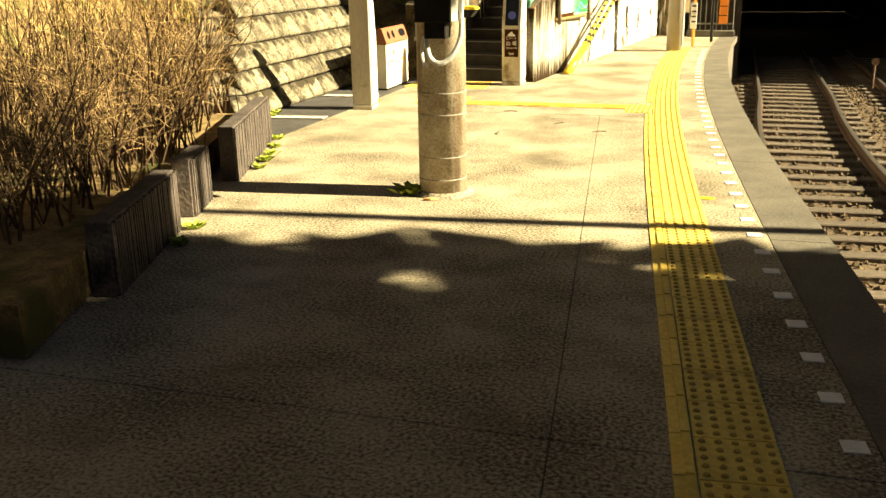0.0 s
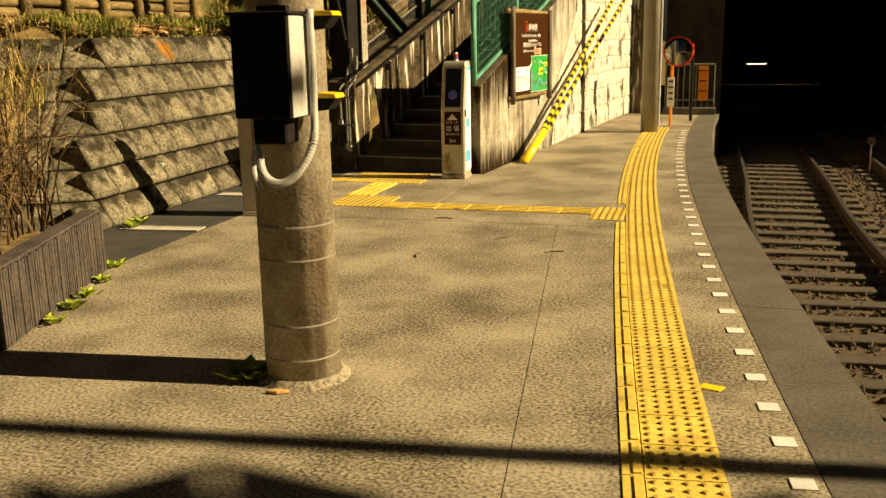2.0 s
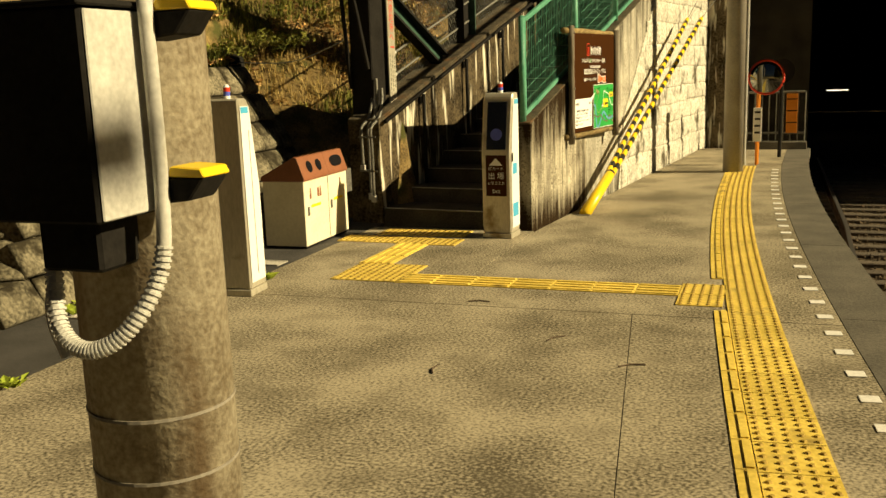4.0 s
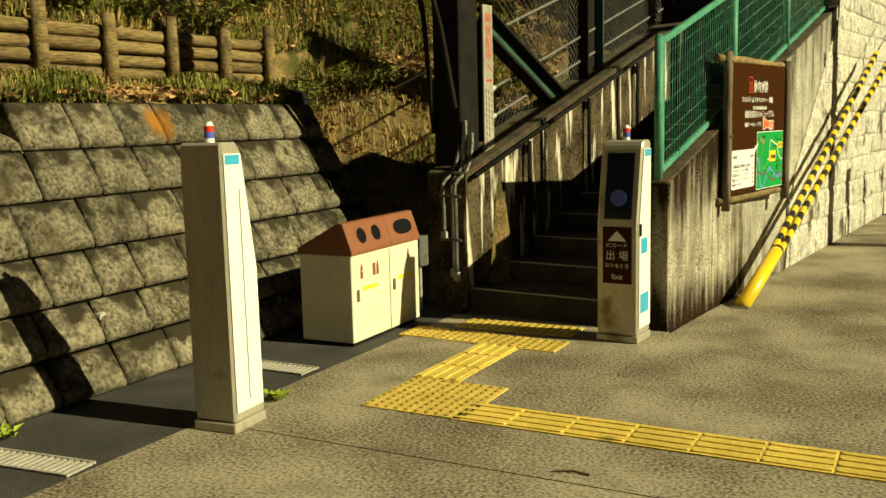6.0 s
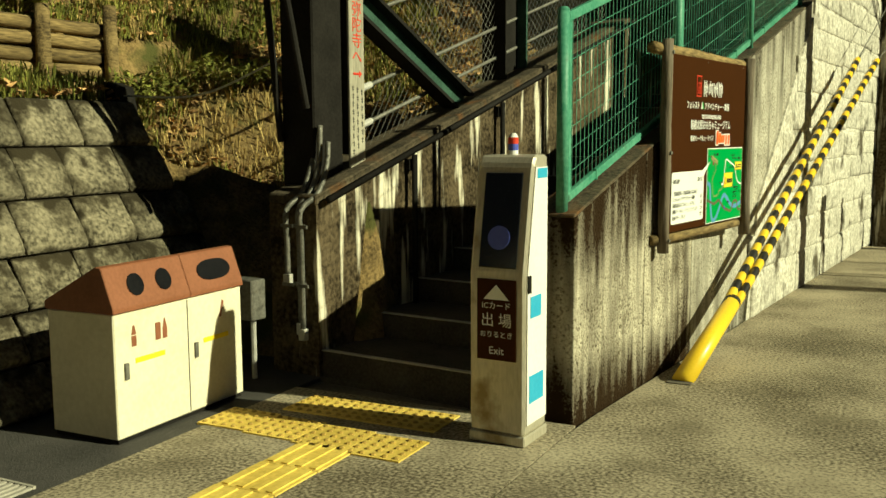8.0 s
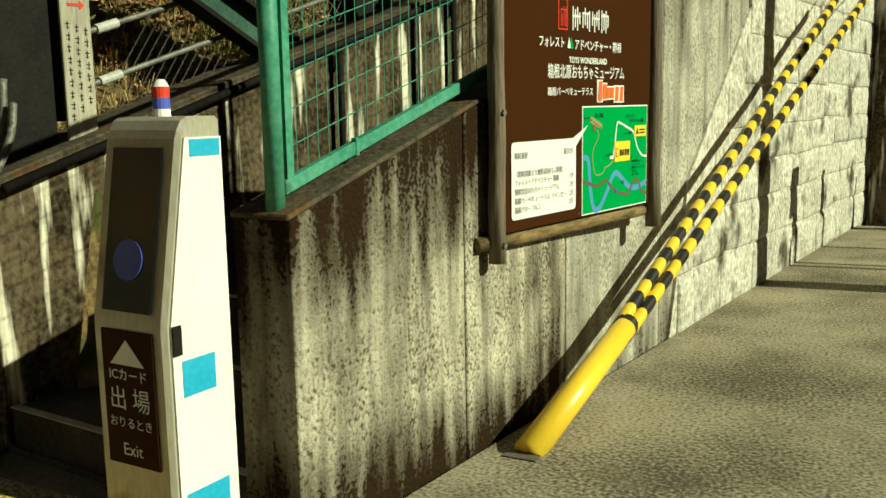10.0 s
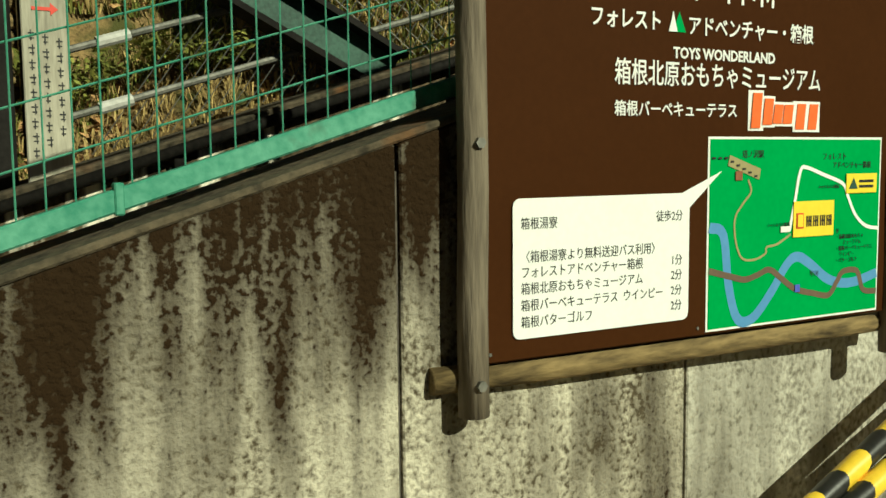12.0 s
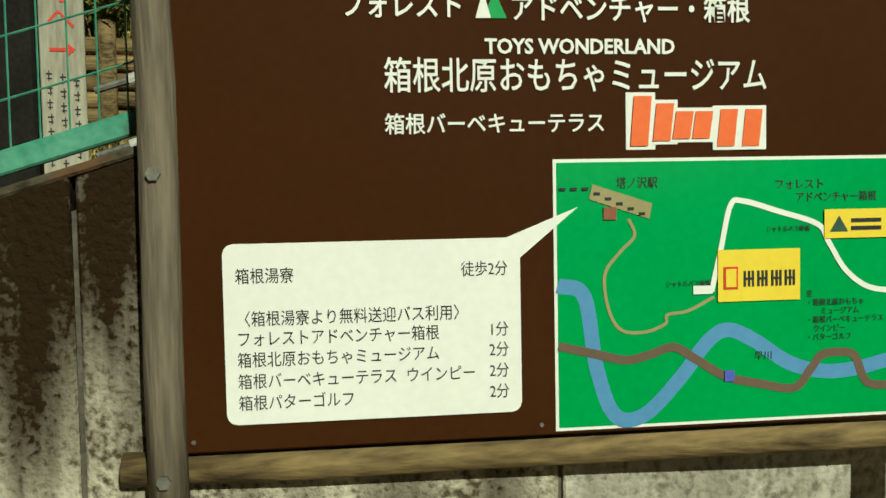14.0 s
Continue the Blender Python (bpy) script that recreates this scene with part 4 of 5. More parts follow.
T("シャトルバス乗場", 1.966, 1.134, 0.012, M_INK, x=0.0066, sx=0.85); T("シャトルバス乗場", 2.15, 1.227, 0.012, M_INK, x=0.0066, sx=0.85)
for i, s_ in enumerate(("至", "・箱根北原おもちゃ", "        ミュージアム", "・箱根バーベキューテラス", "    ウインピー", "・パターゴルフ")):
    T(s_, 2.225, 1.108 - i * 0.0158, 0.0145, M_INK, x=0.0045, sx=0.85)
# headings
AFF[:] = [1.04, 1.474 - 1.48 * 1.04, 1.1, 1.412 - 1.412 * 1.1]
for i in range(4):
    u0 = 1.685 + i * 0.083
    for s_ in (0.0, 0.019, 0.038, 0.056):
        flat("heading_bar", rect(u0 + s_, u0 + s_ + 0.008, 1.645 + (i + int(s_ * 100)) % 3 * .012, 1.735 - (i * 2 + int(s_ * 100)) % 3 * .01), M_PANEL, 0.001)
    flat("heading_bar", rect(u0 - .002, u0 + 0.066, 1.695 + i % 2 * .015, 1.703 + i % 2 * .015), M_PANEL, 0.0012)
flat("emblem", rect(1.57, 1.645, 1.642, 1.76), M_RED, 0.001); flat("emblem_inner", rect(1.577, 1.638, 1.649, 1.753), M_BROWN, 0.0025)
for s_ in (1.585, 1.596, 1.607, 1.618, 1.628):
    flat("emblem_bar", rect(s_, s_ + 0.005, 1.655, 1.70 + (int(s_ * 1000) % 3) * .015), M_RED, 0.004)
flat("emblem_bar", rect(1.583, 1.634, 1.715, 1.72), M_RED, 0.0042)
T("フォレスト", 1.418, 1.592, 0.05, M_PANEL, sx=0.82, bold=0.0008); T("アドベンチャー・箱根", 1.70, 1.588, 0.05, M_PANEL, sx=0.845, bold=0.0008)
flat("tree_mark", [(1.655, 1.575), (1.695, 1.575), (1.675, 1.618)], M_MAP, 0.001); flat("tree_mark", [(1.642, 1.575), (1.668, 1.575), (1.655, 1.618)], M_PANEL, 0.0025)
T("TOYS WONDERLAND", 1.822, 1.53, 0.036, M_PANEL, "CENTER", sx=0.92, bold=0.001)
T("箱根北原おもちゃミュージアム", 1.487, 1.482, 0.064, M_PANEL, sx=0.745, bold=0.0006)
T("箱根バーベキューテラス", 1.487, 1.408, 0.038, M_PANEL, sx=0.9, bold=0.0005)
# red brand mark, drawn as plain shapes
for k, u in enumerate((1.925, 1.965, 2.0, 2.035, 2.08, 2.125)):
    h0 = (.04, .03, .022, .022, .03, .03)[k]
    z0 = (1.412, 1.41, 1.405, 1.405, 1.40, 1.40)[k]
    flat("logo_edge", rect(u - .026, u + .026, z0 - h0 - .006, z0 + h0 + .006), M_PANEL, 0.001 + k * .0003)
for k, u in enumerate((1.925, 1.965, 2.0, 2.035, 2.08, 2.125)):
    h0 = (.04, .03, .022, .022, .03, .03)[k]
    z0 = (1.412, 1.41, 1.405, 1.405, 1.40, 1.40)[k]
    flat("logo_shape", [(u - .019, z0 - h0), (u + .012, z0 - h0), (u + .019, z0 + h0), (u - .012, z0 + h0)], M_ORANGE, 0.0045)

# ---- green mesh fence on the stair wall ----
fg = thing("mesh_fence", S @ pose(-0.088, 0, 0), "green welded mesh fence on a sloping concrete wall", "fence")
FP = [0.04, 1.69, 3.36, 5.0]
for u in FP:
    link("post", tube([(0, u, wall_top(u) - 0.02), (0, u, wall_top(u) + 0.97)], 0.03, 14), M_GREEN, fg, smooth=True)
    link("post_cap", tube([(0, u, wall_top(u) + 0.97), (0, u, wall_top(u) + 0.985)], 0.032, 14, None, 0.02), M_GREEN, fg)
for a, b in zip(FP, FP[1:]):
    for h, r in ((0.93, 0.024), (0.05, 0.022)):
        link("rail", prism([(q_, wall_top(q_) + h + o_) for q_, o_ in ((a + .03, -r), (b - .03, -r), (b - .03, r), (a + .03, r))], -0.012, 0.02, "x", 0.004), M_GREEN, fg)
    link("stile", box(-.012, .012, a + 0.045, a + 0.075, wall_top(a + .06) + .05, wall_top(a + .06) + .92), M_GREEN, fg)
    bm = bmesh.new()
    n = round((b - a) / 0.05)
    for k in range(2, n):
        u = a + (b - a) * k / n
        tube([(0.004, u, wall_top(u) + 0.05), (0.004, u, wall_top(u) + 0.93)], 0.0018, 4, bm)
    for k in range(1, 8):
        h = 0.05 + 0.88 * k / 8
        tube([(-0.001, a + .03, wall_top(a + .03) + h), (-0.001, b - .03, wall_top(b - .03) + h)], 0.0021, 4, bm)
    link("wire_mesh", bm, M_GREEN, fg)
    for f in (0.22, 0.75):
        u = a + (b - a) * f
        link("clip", box(.0, .024, u, u + .018, wall_top(u) + .025, wall_top(u) + .085, .003), M_GREEN, fg)

# ---- chain-link fence above the left stair wall ----
cf = thing("chain_link_fence", S @ pose(-1.95, 0, 0), "chain-link fence with steel pipes along a hillside stair", "fence")
def lt_(u):
    return wall_top(u) + 0.02
bm = bmesh.new()
pitch = 0.075
for k in range(-20, 110):
    for sgn in (1, -1):
        u0 = k * pitch
        pts = []
        for j in range(2):
            h = 0.02 + 1.45 * j
            u = u0 + sgn * (h * 0.95) + (1.45 if sgn < 0 else 0)
            pts.append((0.01 * sgn, u, lt_(u) + h))
        if all(0.72 < p[1] < 6.4 for p in pts):
            tube(pts, 0.0022, 3, bm, caps=False)
link("wire_mesh", bm, M_GALV, cf)
for h in (0.18, 0.42, 0.9, 1.45):
    link("pipe", tube([(0.02, 0.68, lt_(.68) + h), (0.02, 6.4, lt_(6.4) + h)], 0.014, 8), M_GALV, cf)
for h in (0.18, 0.42):
    link("coupling", tube([(0.02, 0.80, lt_(.80) + h), (0.02, 0.92, lt_(.92) + h)], 0.023, 10), M_CONDUIT, cf)
for u in (2.62, 4.9, 6.4):
    link("post_web", box(-0.02, 0.02, u + .02, u + .36, lt_(u) - .1, lt_(u) + 2.6), M_DARK, cf)
    link("post_flange", box(-0.11, 0.11, u, u + .02, lt_(u) - .1, lt_(u) + 2.6), M_DARK, cf)
    link("post_flange", box(-0.11, 0.11, u + .36, u + .38, lt_(u) - .1, lt_(u) + 2.6), M_DGREEN, cf)
br = thing("steel_brace", S @ pose(-1.86, 0, 0), "green steel channel brace leaning against a dark post", "brace")
A, B = Vector((0, 0.62, 2.36)), Vector((0, 2.02, 1.68))
dv = (B - A).normalized(); nv = Vector((0, -dv.z, dv.y))
for nm, o0, o1, x0, x1, mm in (("flange", 0.06, 0.085, -.07, .06, M_DARK), ("web", -0.10, 0.06, -.03, -.02, M_DGREEN), ("flange", -0.125, -0.10, -.07, .06, M_DARK)):
    link(nm, prism([tuple((A + nv * o0)[1:]), tuple((B + nv * o0)[1:]), tuple((B + nv * o1)[1:]), tuple((A + nv * o1)[1:])], x0, x1, "x"), mm, br)
lp = thing("line_post", S @ pose(-1.96, 0.36, 0.9), "thick black steel post rising from a stair wall", "post")
link("shaft", box(-0.13, 0.13, -0.14, 0.14, 0, 4.2, 0.01), M_DARK, lp)
link("foot", box(-0.16, 0.16, -0.18, 0.18, 0.13, 0.2, 0.01), M_DARK, lp)
gb = thing("guide_sign", S @ pose(-1.79, 0.60, 1.22), "weathered white signboard with red vertical lettering on a black post", "sign")
link("board", box(-0.02, 0, -0.075, 0.075, 0, 1.22, 0.004), M_BOARD, gb)
link("backing", box(-0.10, -0.021, -0.07, 0.0, 0.1, 1.1), M_DARK, gb)
for i, c in enumerate("阿弥陀寺へ"):
    text(c, 0.10, M_RED, pose(0.002, 0, 1.10 - i * 0.098, 90, 0, 90), gb, align="CENTER")
link("arrow", prism([(-0.04, .60), (0.02, .60), (0.02, .585), (.045, .606), (.02, .627), (.02, .612), (-.04, .612)], 0.001, 0.003, "x"), M_RED, gb)
for i, c in enumerate((-0.045, 0.0, 0.045)):
    for k in range(9 - i):
        z = 0.52 - k * 0.05 - i * 0.012
        link("small_writing", box(0.0005, 0.002, c - .010, c + .010, z, z + .005), M_INK, gb)
        link("small_writing", box(0.0005, 0.0024, c - .003 + .004 * (k % 2), c + .001 + .004 * (k % 2), z - .022, z + .014), M_INK, gb)
        link("small_writing", box(0.0005, 0.002, c - .007, c + .008, z - .016, z - .012), M_INK, gb)
hd = thing("handrail", S @ pose(-1.63, 0, 0), "black steel handrail along a stained stair wall", "handrail")
link("rail", tube([(0, 0.1, wall_top(0.1) - .02), (0, 6.6, wall_top(6.6) - .02)], 0.022, 10), M_DARK, hd, smooth=True)
for u in (1.0, 2.2, 3.4, 4.6, 5.8):
    link("post", tube([(0, u, 0.155 * (int((u - 0.08) / 0.5) + 1)), (0, u, wall_top(u) - .05)], 0.02, 10), M_DARK, hd, smooth=True)
    link("bracket", box(-0.055, -0.02, u - .03, u + .03, wall_top(u) - .16, wall_top(u) - .08, .004), M_DARK, hd)
# conduits and junction box by the stair wall
cd = thing("conduit_bundle", S, "grey conduits and clamps running down a black post", "conduits")
for k, (d0, u0) in enumerate(((-1.80, 0.03), (-1.74, -0.02), (-1.86, -0.01))):
    end = (0.32, 0.30, 0.62)[k]
    link("pipe", tube(arc_bend([(d0 + .0, 0.24, 1.5 - k * .1), (d0 + .02, 0.2, 1.26), (d0 + .03, 0.10, 1.10), (d0, u0, 1.0), (d0, u0, 0.8), (d0, u0, end)], 8), 0.017, 10), M_GALV, cd, smooth=True)
    link("sleeve", box(d0 - .025, d0 + .025, u0 - .02, u0 + .02, end - .07, end, .004), M_CONDUIT, cd)
    for z in (0.9, 0.55):
        link("clamp", box(d0 - .03, d0 + .06, u0 - .022, u0 - .012, z, z + .02), M_GALV, cd)
link("pipe", tube(arc_bend([(-1.9, .22, 3.0), (-2.0, .1, 2.6), (-1.95, .15, 2.2), (-1.86, .19, 1.6)], 8), 0.022, 10), M_DARK, cd)
link("pipe", tube(arc_bend([(-1.8, .2, 3.2), (-2.08, .02, 2.75), (-2.1, .12, 2.3), (-2.08, .2, 1.4)], 8), 0.022, 10), M_DARK, cd)
jb = thing("junction_box", S @ pose(-2.02, -0.18, 0), "grey steel junction box on a thin pipe", "junction box")
link("case", box(-0.10, 0.08, -0.06, 0.06, 0.36, 0.60, 0.006), M_GALV, jb)
link("stem", tube([(0.03, 0, 0), (0.03, 0, 0.36)], 0.016, 8), M_CONDUIT, jb)

# ---- guy wires with striped guards ----
def guy(a, b, tail, r, seed):
    t = thing("guy_wire", Matrix.Identity(4), "guy wire with a yellow and black striped guard tube", "guy wire", "pair of guy wires")
    A, B = Vector(a), Vector(b)
    n = 46
    d = (B - A).normalized()
    side = d.cross(Vector((0, 0, 1))).normalized()
    up_ = side.cross(d)
    for k in range(n):
        # slanted stripes: each a short sleeve whose ends are cut on the skew
        bm = bmesh.new()
        rings = []
        for q in (k, k + 1):
            p = A + (B - A) * q / n
            rings.append([bm.verts.new(p + r * (math.cos(g_) * side + math.sin(g_) * up_) + d * (r * 0.9 * math.sin(g_ + 0.6))) for g_ in (math.tau * i / 12 for i in range(12))])
        for i in range(12):
            bm.faces.new((rings[0][i], rings[0][(i + 1) % 12], rings[1][(i + 1) % 12], rings[1][i]))
        link("band", bm, M_GYEL if k % 2 else M_GBLK, t, smooth=True)
    link("wire", tube([B, Vector(tail)], 0.006, 6), M_GALV, t)
    return t
g0 = sp(0.19, 1.08, 0.0); g1 = sp(0.20, 1.98, 0.335)
guy(g1 - (g1 - g0) * 0.1, sp(0.24, 6.2, 2.17), sp(0.30, 9.5, 3.6), 0.032, 1)
guy(g1 + Vector((0.04, 0, -0.03)) - (g1 - g0) * 0.1, sp(0.32, 6.9, 2.2), sp(0.5, 10.0, 3.3), 0.032, 2)
gt = thing("guy_anchor_guard", Matrix.Identity(4), "bright yellow plastic guard tube at the foot of guy wires", "guard")
link("tube", tube([g0 + Vector((0.01, 0, 0.0)), g1 + Vector((0.02, 0, -0.015))], 0.062, 20, None, 0.055), M_GYEL, gt, smooth=True)
link("collar", tube([g1 + Vector((0.02, 0, -0.015)), g1 + (g1 - g0) * 0.05 + Vector((0.02, 0, -0.015))], 0.05, 16), M_GBLK, gt)
link("foot_plate", box(-.07, .07, -.07, .07, 0.0005, 0.006), M_EDGE, gt, m=pose(*g0))

# ---- platform end: railing, mirror, signs ----
rl = thing("platform_railing", pose(0.86, 20.1, 0), "pale steel railing closing the platform end", "railing")
link("kerb", box(-0.52, 0.50, -.12, .12, 0, 0.13, .01), M_EDGE, rl)
for z in (0.28, 0.98):
    link("rail", tube([(-.48, 0, z), (.46, 0, z)], 0.02, 8), M_GALV, rl)
for i in range(9):
    link("baluster", tube([(-.48 + i * .1175, 0, .13), (-.48 + i * .1175, 0, 0.98)], 0.013, 6), M_GALV, rl)
asg = tagged(link("amber_sign", box(-.09, .09, -.02, 0, .28, 0.95, .004), M_SIGNR, m=pose(1.1, 20.06, 0)), "amber sign panel hung on a railing", "sign")
for z in (0.45, 0.65, 0.85):
    link("divider", box(-.085, .085, -.024, -.021, z, z + .02), M_DARK, asg)
mr = thing("convex_mirror", pose(0.68, 17.6, 0.0), "round convex traffic mirror in a red rim on a post", "mirror")
link("post", tube([(-0.1, .07, 0), (-0.1, .07, 1.1), (0, .07, 1.3)], 0.03, 10), M_SIGNR, mr)
bm = bmesh.new()
rings = [[bm.verts.new((0.235 * f * math.cos(a_), -0.045 * (1 - f * f), 0.235 * f * math.sin(a_))) for a_ in (math.tau * i / 32 for i in range(32))] for f in (0.15, 0.4, 0.65, 0.85, 1.0)]
bm.faces.new(rings[0])
for ra, rb in zip(rings, rings[1:]):
    for i in range(32):
        bm.faces.new((ra[i], ra[(i + 1) % 32], rb[(i + 1) % 32], rb[i]))
bmesh.ops.recalc_face_normals(bm, faces=bm.faces)
link("glass", bm, M_MIRROR, mr, "", pose(0, 0.0, 1.29), smooth=True)
link("rim", tube([(0.245 * math.cos(a_), 0.005, 1.29 + 0.245 * math.sin(a_)) for a_ in (math.tau * i / 40 for i in range(41))], 0.018, 8), M_RED, mr, "red rim", smooth=True)
link("back", tube([(0, .012, 1.29), (0, .06, 1.29)], 0.24, 32, None, 0.12), M_DARK, mr)
hood = bmesh.new()
hr = [[hood.verts.new((0.27 * math.cos(a_), y_, 1.29 + 0.27 * math.sin(a_))) for a_ in (0.2 + (math.pi - 0.4) * i / 16 for i in range(17))] for y_ in (-0.13, 0.03)]
for i in range(16):
    hood.faces.new((hr[0][i], hr[0][i + 1], hr[1][i + 1], hr[1][i]))
bmesh.ops.solidify(hood, geom=hood.faces[:], thickness=0.006)
link("hood", hood, M_DARK, mr)
bs = tagged(link("notice_plate", box(-.06, .06, -.02, 0, .35, .85, .004), M_PANEL, m=pose(0.575, 17.5, 0)), "white notice plate on an orange post", "sign")
link("post", tube([(0, .02, 0), (0, .02, 0.95)], 0.02, 8), M_SIGNR, bs)
for z in (.5, .6, .7, .8):
    link("writing_bar", box(-.04, .04, -.023, -.021, z - .03, z), M_INK, bs)
sl = thing("signal_lamp", pose(0.907, 18.6, 0), "black round signal with a lit red lamp on a post", "signal")
link("post", tube([(0, .08, 0), (0, .08, 1.359)], 0.03, 10), M_DARK, sl)
link("head", tube([(0, 0, 1.359), (0, .08, 1.359)], 0.19, 28), M_DARK, sl)
link("lens", tube([(-.03, -.03, 1.359), (-.03, -.001, 1.359)], 0.05, 20), M_REDLAMP, sl, "glowing red lens")
tm = thing("track_marker", pose(4.509, 21.637, -1.4), "thin steel marker post with a round disc between tracks", "marker")
link("post", tube([(0, 0, 0), (0, 0, 0.735)], 0.022, 8), M_RAIL, tm)
link("disc", tube([(0, -.03, 0.735), (0, -.023, 0.735)], 0.085, 20), M_RAIL, tm)
# cables drooping by the far wall
for k in range(5):
    a, b = sp(0.1 + .1 * k, 6.2 + k * .9, 4.2 - .2 * k), Vector((1.4 + .25 * k, 23.5, 3.2 + .3 * k))
    mid = (a + b) / 2 - Vector((0, 0, 0.5 + .1 * k))
    tagged(link("overhead_cable", tube(arc_bend([a, mid, b], 8), 0.018, 6), M_CONDUIT), "pale cable drooping from the retaining wall", "cable", "cables by the tunnel")

# ---- planters ----
def planter(a, b, h, th):
    A, B = Vector((*a, 0)), Vector((*b, 0))
    L = (B - A).length
    ang = math.degrees(math.atan2(B.y - A.y, B.x - A.x))
    t = thing("planter_wall", pose(A.x, A.y, 0, 0, 0, ang), "dark grooved planter wall with weeds along its foot", "planter", "planter walls")
    link("core", box(0, L, 0.012, th, 0, h, 0.006), M_PLANT, t)
    n = int(L / 0.034)
    bm = bmesh.new()
    q = random.Random(int(L * 100))
    for k in range(n):
        x = (k + .5) * L / n
        box(x - .013 + q.uniform(-.003, .003), x + .012, -0.004 - q.uniform(0, .006), 0.011, 0.005, h - 0.008 - q.uniform(0, .01), bm=bm)
    link("grooved_face", bm, M_PLANT, t)
    return t
planter((-2.46, 4.71), (-3.03, 6.43), 0.45, 0.14)
planter((-1.72, 2.05), (-2.12, 3.30), 0.42, 0.14)
planter((-2.20, 3.62), (-2.36, 4.12), 0.42, 0.14)
tagged(link("planter_soil", sheet(lambda y: -9.0, lambda y: -1.72 - (y - 2.05) * 0.326 - 0.16, 1.2, 6.4, 0.27, 0.25), M_SOIL), "dark planting soil behind planter walls", "soil", kind="structure")

# ---- bare shrubs ----
def shrub(x, y, z, n, hgt, spread, seed):
    q = random.Random(seed)
    t = thing("bare_shrub", pose(x, y, z), "leafless brown shrub of fine arching twigs", "shrub", "bare shrubs")
    bm, bl = bmesh.new(), bmesh.new()
    for i in range(n):
        a = q.random() * math.tau
        lean = q.uniform(0.05, 1.0) * spread
        h = hgt * q.uniform(0.55, 1.1)
        p = Vector((q.uniform(-.3, .3), q.uniform(-.45, .45), -0.02))
        pts = [p]
        for k in range(1, 6):
            f = k / 5
            pts.append(p + Vector((math.cos(a) * lean * f ** 1.4 + q.uniform(-.04, .04), math.sin(a) * lean * f ** 1.4 + q.uniform(-.04, .04), h * f - 0.12 * lean * f * f)))
        tube(pts, q.uniform(.006, .013), 3, bm, .002, caps=False)
        for b in range(7):
            k = q.randint(2, 5)
            o = pts[k - 1] + (pts[k] - pts[k - 1]) * q.random()
            dd = Vector((q.uniform(-1, 1), q.uniform(-1, 1), q.uniform(-.1, 1.0))).normalized() * q.uniform(.15, .45)
            tube([o, o + dd * .5 + Vector((0, 0, .02)), o + dd], .0028, 3, bl, .0012, caps=False)
    link("stem", bm, M_STEM, t)
    link("twig", bl, M_TWIG, t)
for k, (x, y, n, h, s) in enumerate(((-3.0, 4.3, 60, 1.15, .8), (-2.75, 3.3, 60, 1.1, .7), (-3.5, 5.2, 70, 1.3, .85), (-3.75, 6.2, 70, 1.35, .8), (-2.6, 2.4, 50, 1.0, .7), (-3.7, 3.9, 60, 1.6, .8), (-4.4, 5.3, 60, 1.7, .8), (-4.5, 6.8, 60, 1.6, .8))):
    shrub(x, y, 0.27, n, h, s, 30 + k)

# ---- log crib fences on the slope ----
def crib(x, ys, z0, rows, seed):
    q = random.Random(seed)
    t = thing("log_fence", Matrix.Identity(4), "rustic log retaining fence holding back the hillside", "log fence", "log retaining fences")
    for i, yy in enumerate(ys):
        link("post", tube([(x + .1, yy, z0 - .25), (x + .1, yy + q.uniform(-.02, .02), z0 + rows * .115 + q.uniform(.08, .16))], .062, 12, None, .056), M_LOGH, t, smooth=True)
    for a, b in zip(ys, ys[1:]):
        for k in range(rows):
            link("log", tube([(x, a - .05, z0 + .05 + k * .115 + q.uniform(-.012, .012)), (x, b + .05, z0 + .05 + k * .115 + q.uniform(-.012, .012))], .054, 10), M_LOGH, t, smooth=True)
crib(-6.05, [8.1, 8.8, 9.5, 10.2, 10.91, 11.62, 12.33, 13.02], 1.80, 5, 1)
crib(-7.5, [9.6, 10.4, 11.2, 12.0, 12.8, 13.6, 14.4, 15.0], 2.95, 5, 2)

